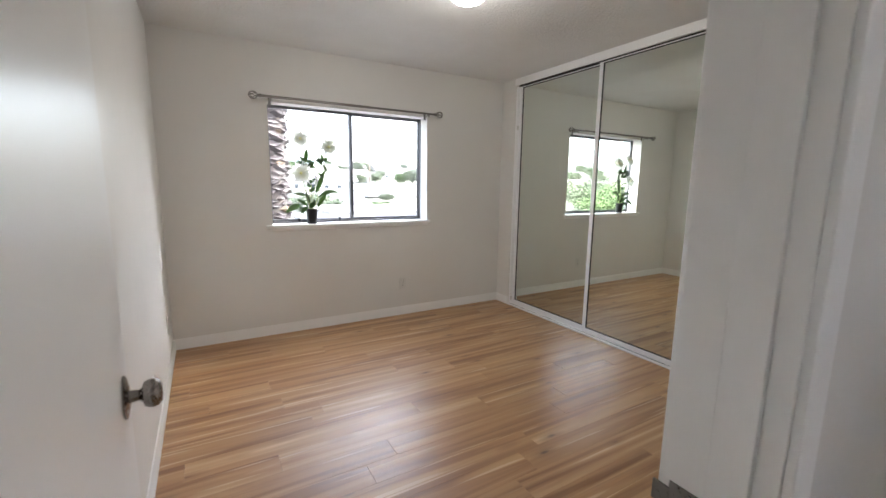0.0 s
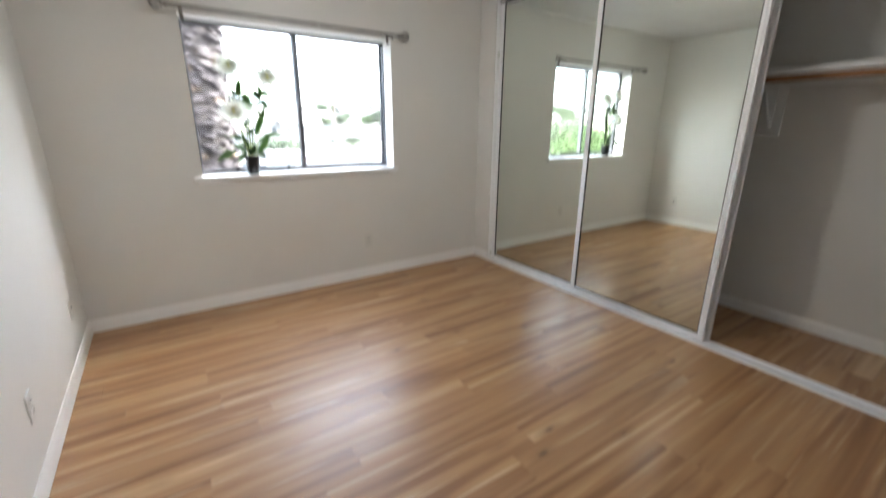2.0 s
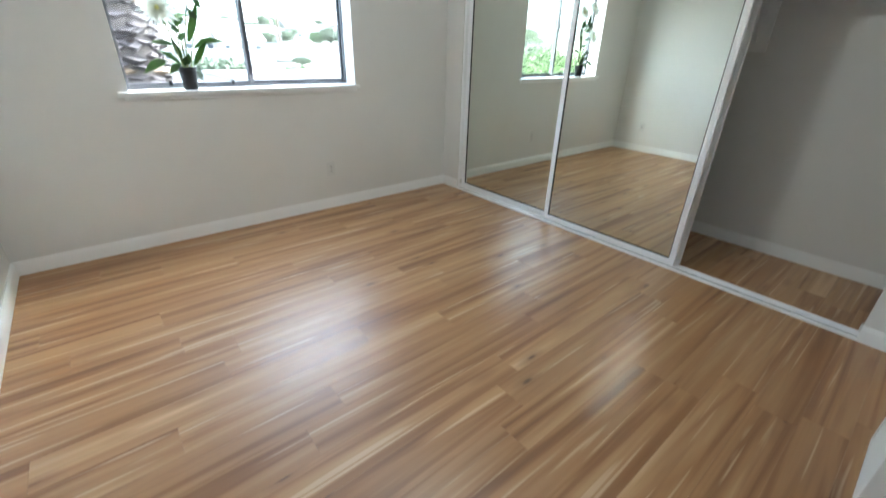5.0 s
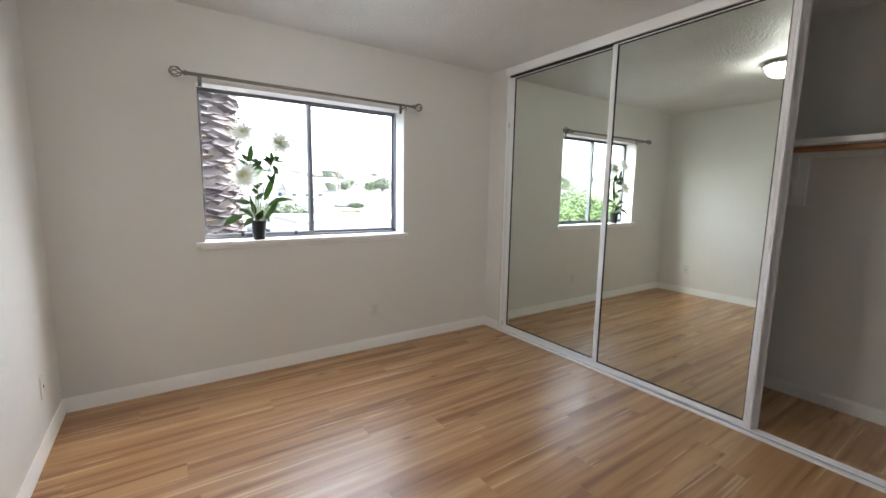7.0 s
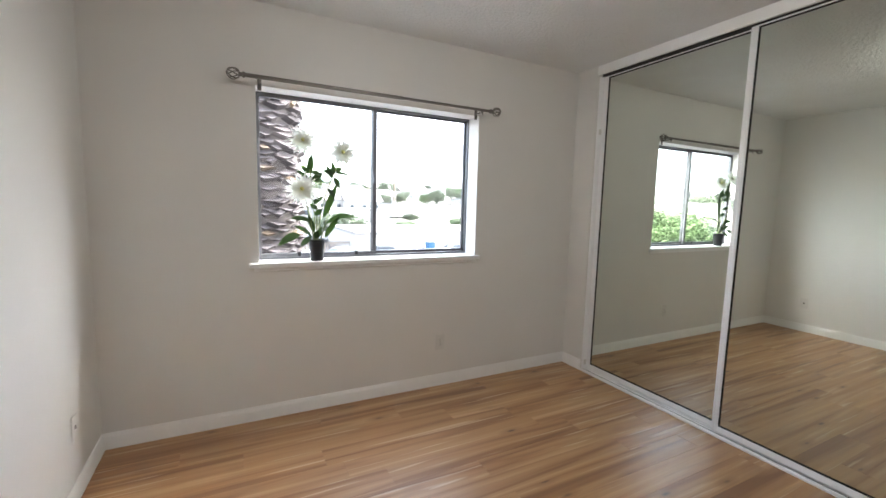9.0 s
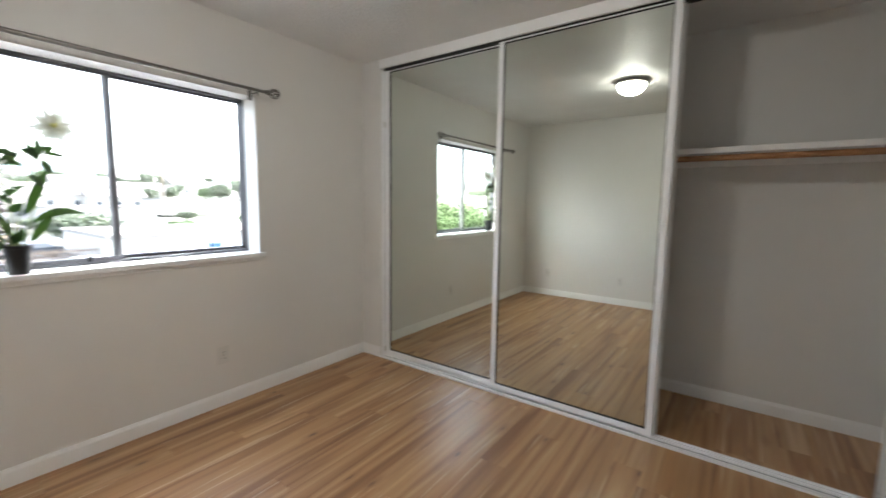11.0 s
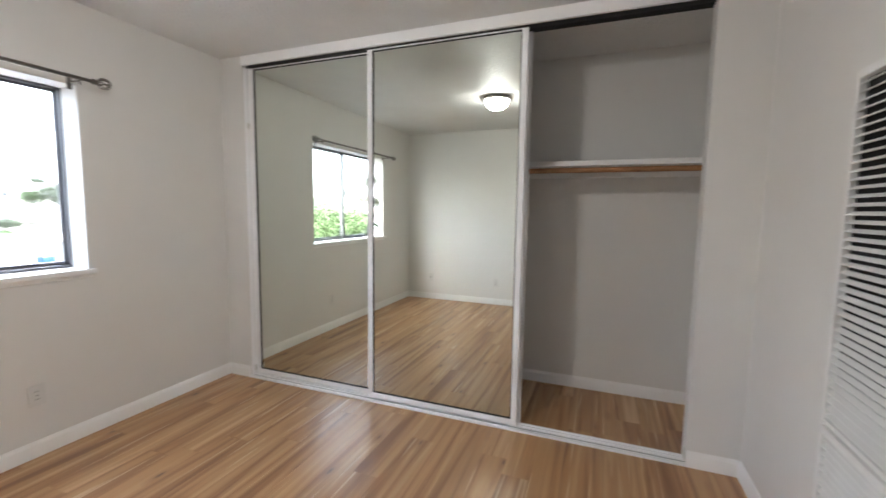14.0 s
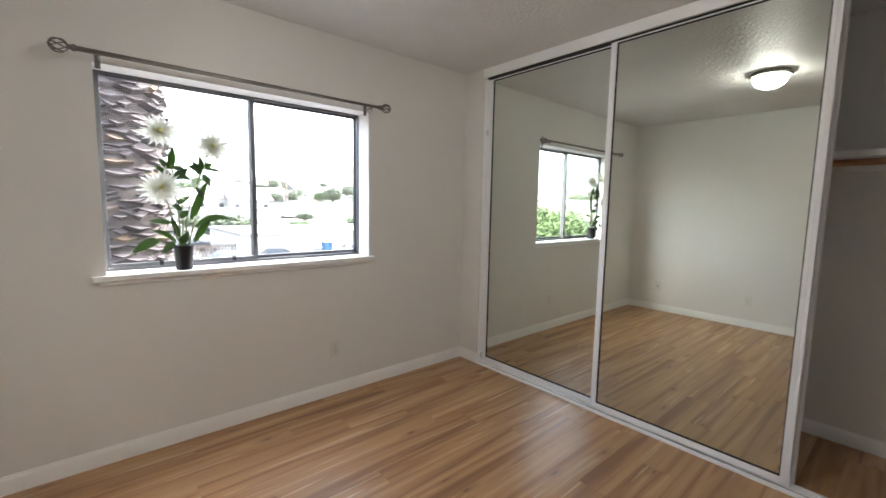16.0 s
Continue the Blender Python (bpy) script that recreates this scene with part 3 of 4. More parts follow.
for y, z, turn in ((CY0, 0.06, 0), (CY1 - 0.016, 0.07, 180), (CY1 - 0.016, 1.97, 180)):
    bp = thing("door_bumper", (XC + 0.030, y, z), "small white plastic sliding door bumper at the jamb", "bumper", "door bumpers", rz=turn)
    part("pad", boxes(((-0.012, 0.0, -0.022), (0.012, 0.009, 0.022)), bevel=0.003), PLASTIC, bp)

shelf = thing("closet_shelf", (3.70, 2.256, 1.690), "white painted wooden shelf running the closet's length", "shelf")
part("board", boxes(((0.02, -1.754, -0.019), (0.36, 1.757, 0)), bevel=0.0015), TRIM, shelf)
part("front_edge", boxes(((0.0, -1.754, -0.034), (0.02, 1.757, 0.0)), bevel=0.002), TRIM, shelf)
part("wall_cleat", boxes(((0.341, -1.754, -0.088), (0.36, 1.757, -0.0195)), bevel=0.002), TRIM, shelf)
rail = thing("closet_rail", (3.735, 2.256, 1.630), "round stained wooden hanging rail below the shelf", "clothes rail")
part("pole", tube(bmesh.new(), [(0, -1.75, 0), (0, 1.75, 0)], 0.0175, 16), ROD_WOOD, rail, smooth=40)
bracket = thing("shelf_bracket", (XB, 1.83, 1.655), "white painted metal shelf and rail bracket on a wooden plate", "bracket")
part("back_plate", boxes(((-0.016, -0.065, -0.36), (0, 0.065, -0.002)), bevel=0.002), TRIM, bracket)
b = bmesh.new()
tube(b, [(-0.02, 0, -0.30), (-0.14, 0, -0.14), (-0.27, 0, -0.03), (-0.325, 0, -0.044), (-0.342, 0, -0.03)], 0.006, 8)
tube(b, [(-0.02, 0, -0.006), (-0.31, 0, -0.006)], 0.005, 8)
box(b, (-0.022, -0.012, -0.32), (-0.016, 0.012, -0.004))
part("arm", b, TRIM, bracket, smooth=40)


# ---- potted plant on the sill ----
def leaf(bm, base, tip, width, sag=0.0, fold=0.25):
    base, tip = Vector(base), Vector(tip)
    d = tip - base
    side = d.cross(Vector((0.2, -0.9, 0.4)))
    side.normalize()
    nrm = side.cross(d).normalized()
    rows = []
    for i in range(8):
        u = i / 7
        c = base + d * u + Vector((0, 0, -sag * (u ** 2) + sag * u * 0.8))
        w = width * (math.sin(math.pi * min(1, 0.06 + u * 0.94)) ** 0.8) * (1 - 0.3 * u)
        rows.append([bm.verts.new(c - side * w + nrm * w * fold), bm.verts.new(c), bm.verts.new(c + side * w + nrm * w * fold)])
    for a, b in zip(rows, rows[1:]):
        bm.faces.new((a[0], a[1], b[1], b[0]))
        bm.faces.new((a[1], a[2], b[2], b[1]))


def blossom(bm_petal, bm_heart, c, r, face):
    rnd = random.Random(int(c[0] * 1000))
    c, face = Vector(c), Vector(face).normalized()
    u = face.cross(Vector((0, 0, 1))).normalized()
    w = face.cross(u)
    for layer, n in ((0, 20), (1, 15), (2, 10)):
        for k in range(n):
            a = 6.28319 * (k + rnd.random() * 0.6) / n
            out = (u * math.cos(a) + w * math.sin(a))
            ln = r * (1.0 - 0.2 * layer) * rnd.uniform(0.85, 1.1)
            lift = 0.1 + 0.32 * layer
            mid = c + out * ln * 0.55 + face * ln * (lift * 0.6)
            tip = c + out * ln + face * ln * lift * 0.9
            s = face.cross(out) * r * 0.085
            q = [bm_petal.verts.new(p) for p in (c + s * 0.4, c - s * 0.4, mid - s, mid + s, tip)]
            bm_petal.faces.new((q[0], q[1], q[2], q[3]))
            bm_petal.faces.new((q[3], q[2], q[4]))
    bmesh.ops.create_icosphere(bm_heart, subdivisions=2, radius=r * 0.10, matrix=Matrix.Translation(c + face * r * 0.2))


PX, PY, PZ = 1.122, 4.045, WZ0
plant = thing("potted_plant", (PX, PY, PZ), "tall white chrysanthemum plant in a black plastic pot", "plant")
part("pot", lathe([(0, 0), (0.038, 0), (0.040, 0.003), (0.050, 0.118), (0.054, 0.119), (0.055, 0.134), (0.050, 0.135), (0.048, 0.118), (0.046, 0.112), (0, 0.112)], 32), POT, plant, "black plastic nursery pot", 40)
part("soil", lathe([(0, 0.116), (0.03, 0.117), (0.047, 0.113)], 20), SOIL, plant)
STEMS = [
    [(0.005, 0, 0.11), (0.02, -0.01, 0.28), (0.06, -0.02, 0.45), (0.11, -0.03, 0.57), (0.148, -0.045, 0.68)],
    [(-0.01, 0.01, 0.11), (-0.015, 0.0, 0.30), (-0.03, 0.0, 0.50), (-0.05, -0.01, 0.64), (-0.085, -0.025, 0.735)],
    [(-0.015, -0.01, 0.11), (-0.04, -0.02, 0.25), (-0.06, -0.03, 0.34), (-0.09, -0.05, 0.44)],
    [(0.0, 0.0, 0.11), (0.004, 0.004, 0.40), (0.006, 0.006, 0.62)],
    [(0.02, 0.0, 0.11), (0.045, -0.01, 0.22), (0.075, -0.02, 0.32)],
]
for pts in STEMS:
    part("stem", tube(bmesh.new(), pts, [0.006] + [0.0042] * (len(pts) - 2) + [0.003], 7), STEM, plant, smooth=60)
rnd = random.Random(5)
for base, tip, w, sag in (
        ((0.04, -0.01, 0.28), (0.125, -0.03, 0.50), 0.024, 0.0), ((0.06, -0.02, 0.24), (0.245, -0.05, 0.30), 0.020, 0.12), ((0.05, -0.01, 0.15), (0.13, -0.06, 0.29), 0.020, 0.03),
        ((-0.03, 0, 0.15), (-0.145, -0.03, 0.235), 0.016, 0.06), ((-0.04, -0.01, 0.15), (-0.11, -0.05, 0.10), 0.020, 0.02), ((-0.05, -0.02, 0.26), (-0.165, -0.03, 0.275), 0.017, 0.02),
        ((-0.11, -0.02, 0.17), (-0.24, -0.04, 0.11), 0.026, 0.05), ((-0.03, 0, 0.36), (0.04, -0.03, 0.41), 0.016, 0.0), ((-0.03, 0.0, 0.40), (-0.10, -0.03, 0.43), 0.016, 0.01),
        ((-0.03, 0.0, 0.50), (0.035, -0.03, 0.56), 0.022, 0.0), ((-0.035, 0.0, 0.50), (-0.13, -0.03, 0.57), 0.016, 0.02), ((-0.045, 0, 0.55), (-0.035, -0.04, 0.67), 0.022, 0.0),
        ((-0.04, 0, 0.56), (0.03, -0.04, 0.54), 0.018, 0.02), ((-0.03, 0, 0.50), (-0.09, -0.05, 0.53), 0.024, 0.0), ((0.10, -0.03, 0.55), (0.03, -0.05, 0.57), 0.022, 0.0),
        ((0.10, -0.03, 0.55), (0.085, -0.06, 0.63), 0.018, 0.0), ((0.11, -0.03, 0.56), (0.20, -0.05, 0.55), 0.010, 0.02), ((0.105, -0.03, 0.53), (0.135, -0.05, 0.46), 0.020, 0.0),
        ((-0.055, -0.01, 0.55), (-0.10, -0.03, 0.60), 0.020, 0.0), ((-0.03, 0, 0.52), (0.045, -0.03, 0.50), 0.020, 0.02), ((0.09, -0.03, 0.53), (0.055, -0.04, 0.60), 0.022, 0.0), ((0.115, -0.03, 0.57), (0.15, -0.05, 0.59), 0.018, 0.0),
        ((0.07, -0.02, 0.46), (0.10, -0.04, 0.40), 0.018, 0.0), ((-0.01, 0, 0.29), (0.03, -0.04, 0.33), 0.018, 0.0), ((-0.02, 0, 0.18), (-0.06, -0.04, 0.30), 0.018, 0.0), ((0.0, 0.0, 0.33), (-0.05, -0.02, 0.36), 0.02, 0.0), ((0.0, 0, 0.14), (0.02, -0.05, 0.22), 0.018, 0.0), ((-0.02, 0, 0.14), (0.005, -0.04, 0.20), 0.018, 0.0)):
    bm = bmesh.new()
    leaf(bm, base, tip, w * 1.1, sag)
    part("leaf", bm, LEAF, plant, smooth=80)
for c, r, f in (((-0.085, -0.03, 0.738), 0.106, (-0.1, -0.8, 0.5)), ((0.150, -0.05, 0.682), 0.110, (0.1, -0.9, 0.4)), ((-0.095, -0.06, 0.445), 0.116, (-0.15, -0.95, 0.3))):
    bp, bh = bmesh.new(), bmesh.new()
    blossom(bp, bh, c, r, f)
    fl = part("flower", bp, PETAL, plant, "white spidery chrysanthemum flower")
    part("flower_heart", bh, FLOWER_HEART, fl, "pale yellow heart", 60)

# ---- outdoors ----
setting("ground", boxes(((-1500, -300, GROUND - 0.5), (1500, 3000, GROUND))), ASPHALT, "pale asphalt yard and streets", "ground")


def palm_trunk(x, y, r):
    t = thing("palm_tree", (x, y, GROUND), "thick palm trunk covered in rough cut frond stubs", "palm tree")
    part("trunk", lathe([(r * 1.15, 0), (r, 1.5), (r * 0.95, 10.5), (0, 10.5)], 24), BARK, t, smooth=60)
    rnd = random.Random(3)
    bm = bmesh.new()
    n, dz = 13, 0.070
    up = Vector((0, 0, 1))
    for j in range(int(10.3 / dz)):
        for k in range(n):
            a = 6.28319 * (k + 0.5 * (j % 2) + rnd.uniform(-0.32, 0.32)) / n
            z = j * dz + rnd.uniform(-0.045, 0.045)
            o, sd = Vector((math.cos(a), math.sin(a), 0)), Vector((-math.sin(a), math.cos(a), 0))
            w, h, dp = r * 0.30 * rnd.uniform(0.5, 1.35), dz * rnd.uniform(0.75, 1.15), 0.085 * rnd.uniform(0.4, 1.5)
            b, lean = up * z + o * r * 0.93, rnd.uniform(-0.35, 0.35) * h
            # a diamond-shaped stub: pointed sides, a cut face that tilts up
            back = [b - sd * w, b - up * h * 0.9, b + sd * w, b + up * h * 0.6]
            cut = [b - sd * w * 0.85 + o * dp * 0.7 + up * (h * 0.25 + lean), b + o * dp - up * h * 0.15, b + sd * w * 0.85 + o * dp * 0.7 + up * (h * 0.25 - lean), b + o * dp * 0.75 + up * h * 0.72]
            vs = [bm.verts.new(q) for q in back + cut]
            for f in ((0, 1, 5, 4), (1, 2, 6, 5), (2, 3, 7, 6), (3, 0, 4, 7), (4, 5, 6, 7)):
                bm.faces.new([vs[i] for i in f])
    bmesh.ops.recalc_face_normals(bm, faces=bm.faces)
    tagged(part("frond_stubs", bm, PALM, t, "cut grey-brown frond stubs"), kind="stuff")
    return t


PALM_X, PALM_Y, PALM_R = 1.02, 7.3, 0.44
palm_trunk(PALM_X, PALM_Y, PALM_R)


def rise(x, y):
    """Height of the land: flat near by, a gentle slope behind."""
    return GROUND + max(0.0, math.hypot(x, y) - 90) * 0.062


def crown_mesh(rad, height, clumps, seed, size=0.16):
    """Many small leaf blades in uneven clumps."""
    rnd = random.Random(seed)
    bm = bmesh.new()
    for _ in range(clumps):
        a, u = rnd.uniform(0, 6.283), rnd.random() ** 0.5
        c = Vector((math.cos(a) * u * rad, math.sin(a) * u * rad, rnd.uniform(-0.5, 0.5) * height * (1 - 0.6 * u * u)))
        for _ in range(16):
            p = c + Vector((rnd.gauss(0, 1), rnd.gauss(0, 1), rnd.gauss(0, 0.8))) * rad * 0.13
            d = Vector((rnd.gauss(0, 1), rnd.gauss(0, 1), rnd.gauss(0, 0.6))).normalized() * size * rad * rnd.uniform(0.4, 1)
            s = d.cross(Vector((rnd.gauss(0, 1), rnd.gauss(0, 1), rnd.gauss(0, 1)))).normalized() * d.length * 0.4
            bm.faces.new([bm.verts.new(q) for q in (p - d, p + s, p + d, p - s)])
    return bm


def tree(x, y, h, rad, mat_leaf, seed, label, group=""):
    t = thing("tree", (x, y, rise(x, y)), label, "tree", group)
    b = bmesh.new()
    tube(b, [(0, 0, 0), (0.05, 0, h * 0.3), (0, 0.05, h * 0.65)], [0.05 * h * 0.5, 0.035 * h * 0.5, 0.02 * h * 0.5], 8)
    for k in range(4):
        a = 1.57 * k + seed
        tube(b, [(0.03, 0, h * 0.35), (rad * 0.3 * math.cos(a), rad * 0.3 * math.sin(a), h * 0.55), (rad * 0.6 * math.cos(a), rad * 0.6 * math.sin(a), h * 0.7)], [0.012 * h, 0.009 * h, 0.004 * h], 6)
    part("trunk", b, BARK, t)
    near = math.hypot(x, y) < 70
    c = part("crown", crown_mesh(rad, h * 0.62, 800 if near else 170, seed, 0.07 if near else 0.12), mat_leaf, t)
    c.location = (0, 0, h * 0.68)
    return t


CAR_PAINTS = [surface("car_white", (0.75, 0.75, 0.75), 0.25), surface("car_dark", (0.04, 0.045, 0.055), 0.2), surface("car_silver", (0.45, 0.46, 0.47), 0.25, metal=0.6)]


def car(x, y, rz, paint, label):
    c = thing("car", (x, y, GROUND), label, "car", "parked cars", rz=rz)
    bm = bmesh.new()
    prof = [(-2.2, 0.35), (-2.25, 0.6), (-2.1, 0.85), (-1.2, 0.95), (1.5, 0.98), (2.1, 0.92), (2.25, 0.65), (2.2, 0.35)]
    top = [(-1.15, 0.94), (-0.5, 1.42), (0.9, 1.45), (1.6, 0.97)]
    for sec, w0, w1 in ((prof, 0.9, 0.9), (top, 0.86, 0.66)):
        zs = [p[1] for p in sec]
        lo, hi = min(zs), max(zs)
        sides = [[bm.verts.new((px, s * (w0 + (w1 - w0) * (pz - lo) / (hi - lo)), pz)) for px, pz in sec] for s in (-1, 1)]
        n = len(sec)
        for i in range(n):
            bm.faces.new((sides[0][i], sides[0][(i + 1) % n], sides[1][(i + 1) % n], sides[1][i]))
        bm.faces.new(sides[0][::-1])
        bm.faces.new(sides[1])
    bmesh.ops.recalc_face_normals(bm, faces=bm.faces)
    bmesh.ops.bevel(bm, geom=bm.edges[:], offset=0.05, segments=2, affect="EDGES")
    part("body", bm, paint, c, smooth=40)
    bm = bmesh.new()
    for s in (-1, 1):
        vs = [bm.verts.new((px, s * (0.875 - 0.2 * (pz - 0.94) / 0.5), pz)) for px, pz in ((-0.95, 1.0), (-0.48, 1.36), (0.85, 1.38), (1.35, 1.0))]
        bm.faces.new(vs)
    part("side_windows", bm, CAR_GLASS, c)
    bm = bmesh.new()
    for pts in (((-1.12, 0.99), (-0.54, 1.41)), ((1.57, 1.01), (0.96, 1.43))):
        (xa, za), (xb, zb) = pts
        sg = -0.02 if xa < 0 else 0.02
        bm.faces.new([bm.verts.new(p) for p in ((xa + sg, -0.74, za), (xa + sg, 0.74, za), (xb + sg, 0.6, zb), (xb + sg, -0.6, zb))])
    part("windscreen", bm, CAR_GLASS, c)
    for wx in (-1.4, 1.4):
        for s in (-1, 1):
            w = part("wheel", lathe([(0, -0.1), (0.2, -0.1), (0.31, -0.09), (0.33, 0), (0.31, 0.09), (0.2, 0.1), (0, 0.1)], 18, "Y"), TYRE, c)
            w.location = (wx, s * 0.83, 0.33)
    return c


def building(x0, x1, y0, y1, h, label, windows=0, pitched=False):
    bd = thing("building", ((x0 + x1) / 2, (y0 + y1) / 2, rise((x0 + x1) / 2, (y0 + y1) / 2) - 0.4), label, "building", "distant buildings")
    w, d = (x1 - x0) / 2, (y1 - y0) / 2
    part("wall", boxes(((-w, -d, 0), (w, d, h))), STUCCO, bd)
    if pitched:
        part("roof", prism([(-d - 0.4, h), (d + 0.4, h), (0, h + d * 0.5)], (-w - 0.4, 0, 0), (w + 0.4, 0, 0)), ROOF_GREY, bd)
    else:
        part("roof", boxes(((-w - 0.15, -d - 0.15, h), (w + 0.15, d + 0.15, h + 0.3))), ROOF_GREY, bd)
    for i in range(windows):
        cx = -w + (i + 0.5) * 2 * w / windows
        part("window", boxes(((cx - 0.6, -d - 0.03, h * 0.35), (cx + 0.6, -d + 0.02, h * 0.35 + 1.2))), WINDOW_DARK, bd)
    return bd


building(12.5, 44, 46, 60, 2.7, "long low white commercial building with flat roof", 0)
building(0, 10.5, 66, 78, 2.6, "low white building with flat roof", 4)
building(18, 34, 96, 108, 3.4, "pale stucco building with flat roof", 0)
building(40, 66, 110, 122, 3.6, "pale stucco building with flat roof", 0)
building(70, 96, 120, 132, 4.2, "pale stucco building with flat roof", 7)
building(6, 20, 128, 138, 3.8, "far pale house with pitched roof", 4, True)
building(30, 44, 150, 162, 5.0, "far pale house with pitched roof", 4, True)
building(-30, -14, 84, 96, 3.6, "pale house with pitched roof", 4, True)
building(-66, -46, 32, 44, 4.4, "pale house with pitched roof", 4, True)
building(-12, 0, 110, 122, 4.6, "far two-storey white building", 4)
for x, y, rz, k, lb in ((6.2, 39.0, 8, 0, "white parked sedan on the asphalt yard"), (14.6, 41.5, 172, 1, "dark parked sedan on the asphalt yard"), (18.2, 40.0, 60, 0, "white parked sedan near the low building"), (23.6, 42.5, 175, 2, "silver parked sedan on the asphalt yard"),
                        (9.8, 41, 20, 2, "silver parked sedan on the asphalt yard"), (28, 43, 0, 0, "white parked sedan on the asphalt yard"), (9.3, 56, 10, 1, "dark parked sedan behind the fence"), (-22, 36, 30, 0, "white parked sedan on the asphalt yard"), (-28, 40, 20, 2, "silver parked sedan on the asphalt yard")):
    car(x, y, rz, CAR_PAINTS[k], lb)
bin_ = thing("blue_container", (17.4, 37.0, GROUND), "tall blue metal container in the yard", "container")
part("body", boxes(((-0.36, -0.4, 0.1), (0.36, 0.4, 2.2)), bevel=0.05), BLUE, bin_)
part("lid", boxes(((-0.40, -0.44, 2.2), (0.40, 0.44, 2.32)), bevel=0.03), CAR_PAINTS[2], bin_)
fence = thing("fence", (8.6, 47.5, GROUND), "dark slatted metal fence along the yard", "fence")
for i in range(25):
    part("post", boxes(((-3.6 + i * 0.3, -0.03, 0), (-3.5 + i * 0.3, 0.03, 1.5))), POLE_WOOD, fence)
for z in (0.25, 1.2):
    part("rail", boxes(((-3.6, 0.03, z), (3.7, 0.08, z + 0.1))), POLE_WOOD, fence)
tree(-22.0, 21.0, 5.8, 3.0, LIME, 11, "bright green leafy tree beside the yard", "trees")
tree(-27.0, 58, 7, 4.0, FOLIAGE, 12, "dark green street tree", "trees")
tree(15.5, 66, 3.6, 3.2, FOLIAGE, 13, "low olive green tree behind the buildings", "trees")
rnd = random.Random(8)
for i in range(175):
    a = rnd.uniform(-0.9, 0.85)
    dist = rnd.uniform(135, 300)
    tree(dist * math.sin(a) + 3, dist * math.cos(a), rnd.uniform(4.5, 7.5), rnd.uniform(1.6, 3.8), FOLIAGE if rnd.random() < 0.8 else LIME, 20 + i, "hazy green tree in the distance", "distant trees")
for i in range(60):
    a = rnd.uniform(-0.85, 0.8)
    dist = rnd.uniform(112, 280)
    w, d = rnd.uniform(5, 9), rnd.uniform(4, 6)
    cx, cy = dist * math.sin(a), dist * math.cos(a)
    building(cx - w, cx + w, cy - d, cy + d, rnd.uniform(3.0, 5.2), "small pale house among distant trees", 3, rnd.random() < 0.6)
for i in range(14):
    a = rnd.uniform(-1.12, -0.78)
    dist = rnd.uniform(60, 150)
    tree(dist * math.sin(a), dist * math.cos(a), rnd.uniform(4.5, 7.0), rnd.uniform(2.5, 5.0), FOLIAGE if rnd.random() < 0.7 else LIME, 150 + i, "hazy green tree in the distance", "distant trees")
for i in range(6):
    a = rnd.uniform(0.10, 0.62)
    dist = rnd.uniform(78, 118)
    tree(dist * math.sin(a), dist * math.cos(a), rnd.uniform(2.0, 3.0), rnd.uniform(1.2, 2.0), FOLIAGE if rnd.random() < 0.7 else LIME, 90 + i, "hazy green tree between low buildings", "distant trees")
bush = thing("bush", (16.0, 63.0, GROUND), "round olive green bush behind the low building", "bush")
c = part("crown", crown_mesh(2.6, 2.2, 90, 71), FOLIAGE, bush)
c.location = (0, 0, 2.6)
part("trunk", tube(bmesh.new(), [(0, 0, 0), (0.1, 0, 2.0)], [0.16, 0.1], 8), BARK, bush)
hedge = thing("bush", (5.2, 50.0, GROUND), "yellow-green shrub beside the yard fence", "bush")
c = part("crown", crown_mesh(1.6, 1.5, 70, 72), LIME, hedge)
c.location = (0, 0, 0.85)
part("trunk", tube(bmesh.new(), [(0, 0, 0), (0.05, 0, 0.7)], [0.1, 0.06], 8), BARK, hedge)
mast = thing("utility_pole", (55.0, 150, rise(55, 150) - 0.3), "tall wooden utility pole with crossarms", "utility pole")
part("pole", tube(bmesh.new(), [(0, 0, 0), (0, 0, 17)], [0.30, 0.20], 10), POLE_WOOD, mast)
for z in (12.0, 14.0, 16.2):
    part("crossarm", boxes(((-1.3, -0.08, z), (1.3, 0.08, z + 0.16))), POLE_WOOD, mast)


def hill(x0, x1, y, h, seed):
    bm = bmesh.new()
    nx, ny = 60, 8
    grid = []
    for j in range(ny + 1):
        row = []
        for i in range(nx + 1):
            x = x0 + (x1 - x0) * i / nx
            e = math.sin(math.pi * i / nx) ** 0.6
            z = h * math.sin(math.pi * j / ny) * e * (0.7 + 0.5 * noise.noise(Vector((x * 0.004 + seed, j * 0.3, 0))))
            row.append(bm.verts.new((x, y + j * 60, GROUND + z)))
        grid.append(row)
    for j in range(ny):
        for i in range(nx):
            bm.faces.new((grid[j][i], grid[j][i + 1], grid[j + 1][i + 1], grid[j + 1][i]))
    return bm


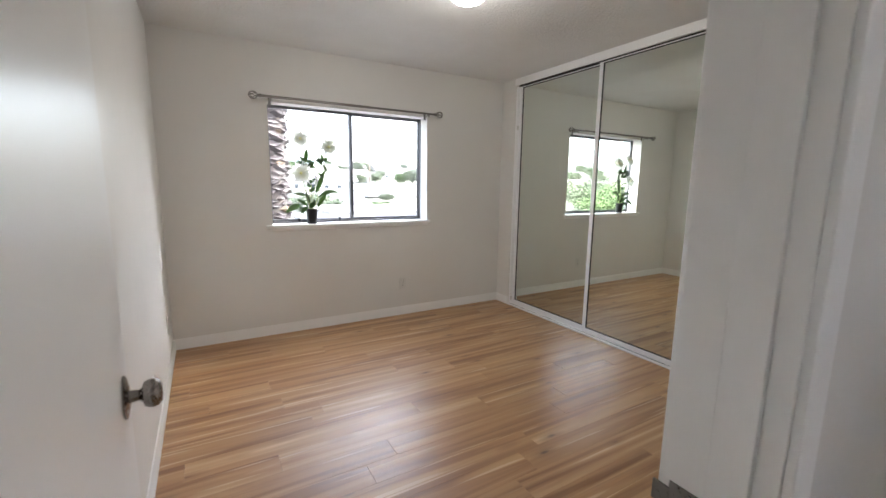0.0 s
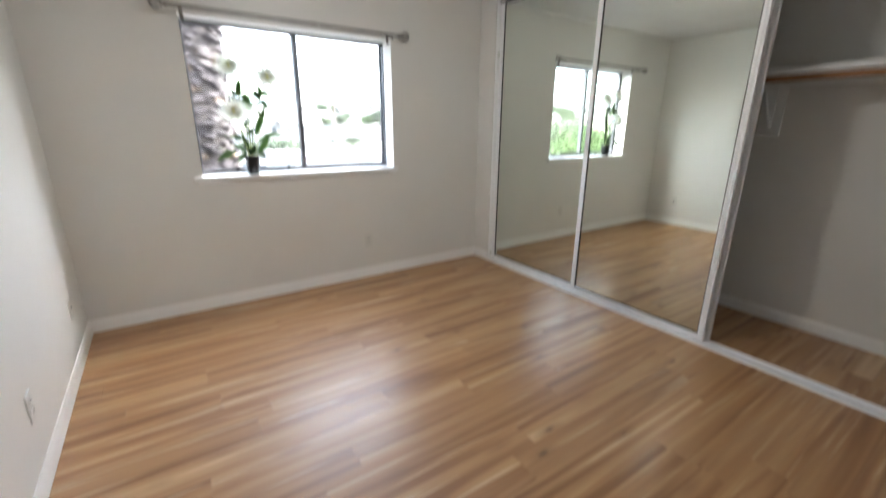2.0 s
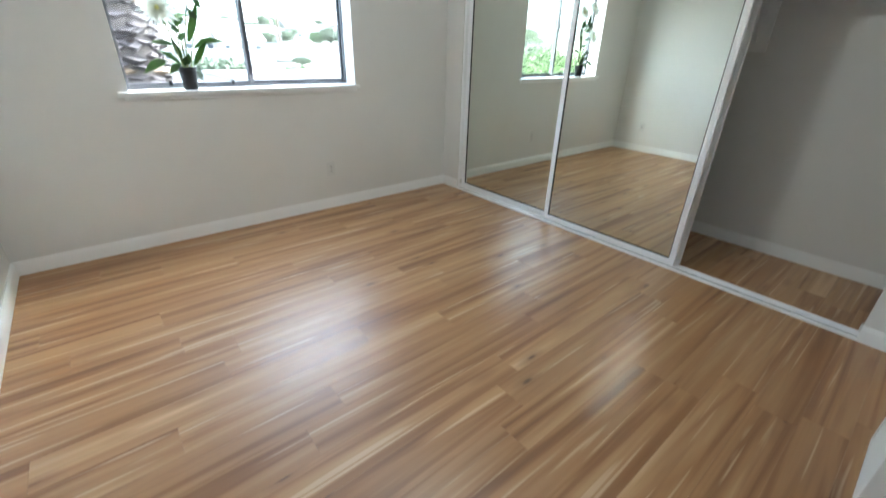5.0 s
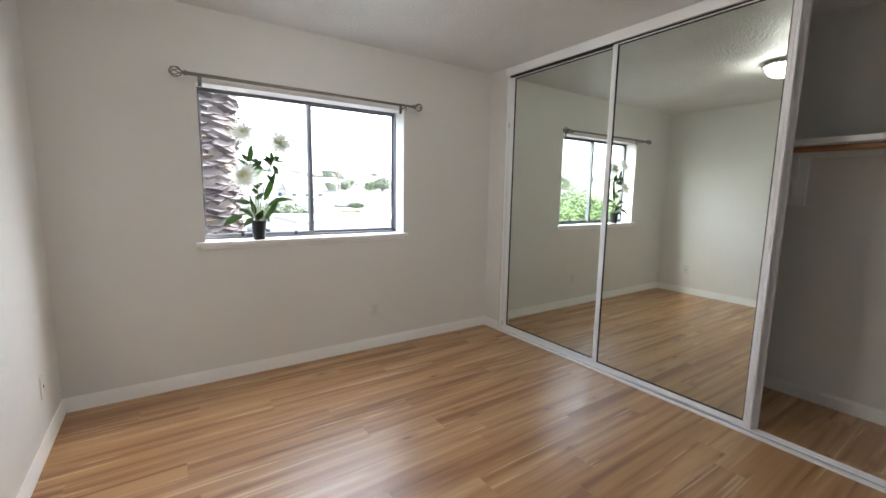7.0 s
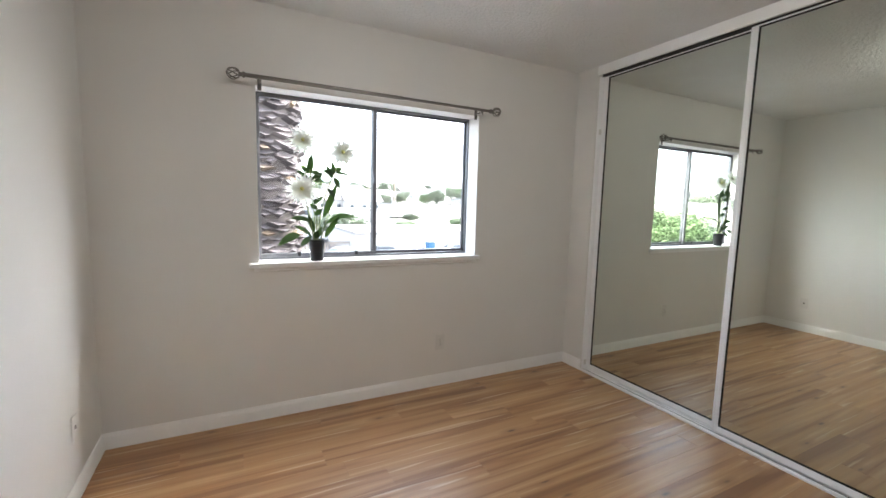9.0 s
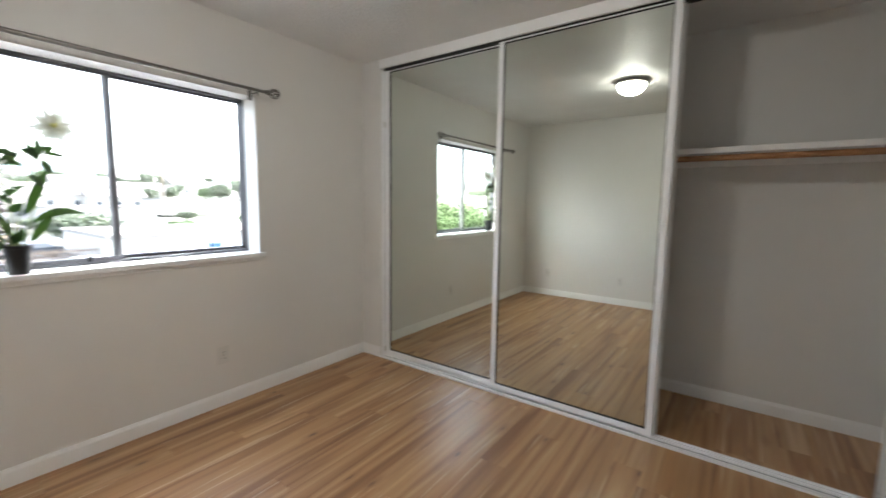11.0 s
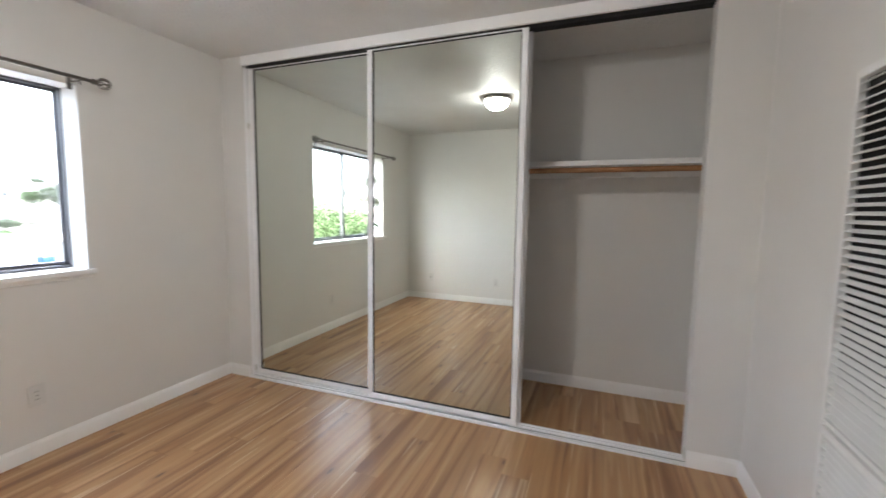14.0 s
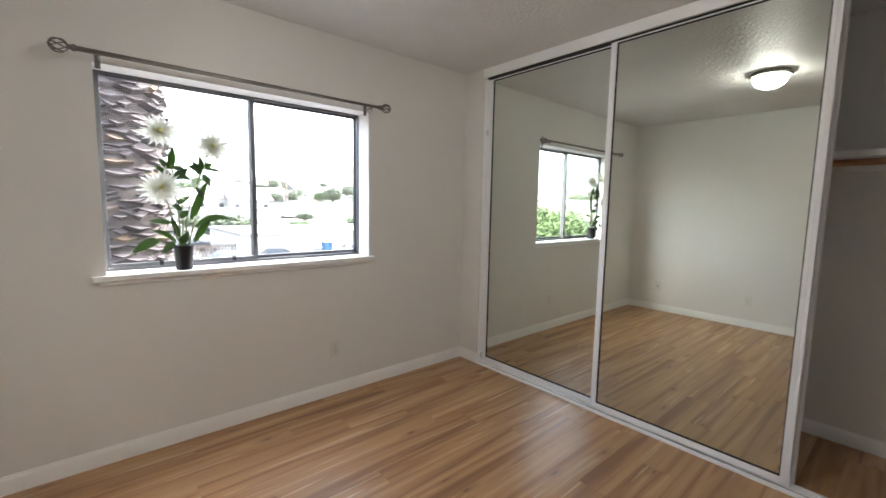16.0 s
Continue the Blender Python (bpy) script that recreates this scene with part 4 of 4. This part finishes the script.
def slope():
    bm = bmesh.new()
    rows = []
    for d in (88, 100, 130, 170, 220, 290, 380):
        rows.append([bm.verts.new((d * math.sin(a), d * math.cos(a), rise(0, d) - 0.15)) for a in [-1.5 + 0.075 * k for k in range(41)]])
    for p, q in zip(rows, rows[1:]):
        for k in range(40):
            bm.faces.new((p[k], p[k + 1], q[k + 1], q[k]))
    bmesh.ops.recalc_face_normals(bm, faces=bm.faces)
    return bm


setting("ground_slope", slope(), SLOPE, "dry olive hillside under the houses", "hillside", 80)
setting("backdrop_hills", hill(-1300, 1300, 700, 70, 2.0), HILL, "pale hazy hills on the horizon", "hills", 80)

# ---- floor: slab and single laminate planks ----
floor = setting("floor", boxes(((XL, -1.3, -0.15), (XB, YW, -0.010))), SOIL, "warm brown wood laminate plank floor", "floor")
PW, PL = 0.1437, 1.212
meshes = {}
rnd = random.Random(4)


def plank_mesh(length, width):
    key = (round(length, 3), round(width, 3))
    if key not in meshes:
        bm = bmesh.new()
        c = 0.0005
        hx, hy = key[0] / 2 - 0.0002, key[1] / 2 - 0.0002
        rings = [[bm.verts.new((sx * (hx - i), sy * (hy - i), z)) for sx, sy in ((-1, -1), (1, -1), (1, 1), (-1, 1))] for i, z in ((0, -0.010), (0, -c), (c, 0))]
        for a, b in zip(rings, rings[1:]):
            for k in range(4):
                bm.faces.new((a[k], a[(k + 1) % 4], b[(k + 1) % 4], b[k]))
        bm.faces.new(rings[-1])
        me = bpy.data.meshes.new("plank")
        bm.to_mesh(me)
        bm.free()
        me.materials.append(FLOOR)
        meshes[key] = me
    return meshes[key]


STARTS = {0: 1.207, 8: 0.51, 6: 0.87, 5: 0.51, -2: 1.207}
for j in range(-16, 22):
    y0, y1 = max(0.935 + j * PW, -1.3), min(0.935 + (j + 1) * PW, YW)
    if y1 - y0 < 0.01:
        continue
    joint = STARTS.get(j, rnd.uniform(0, PL))
    x = joint - PL * math.ceil((joint - XL) / PL)
    while x < XB:
        x0, x1 = max(x, XL), min(x + PL, XB)
        if x1 - x0 > 0.02:
            p = new("plank", plank_mesh(x1 - x0, y1 - y0))
            p.parent = floor
            p.location = ((x0 + x1) / 2, (y0 + y1) / 2, 0)
        x += PL
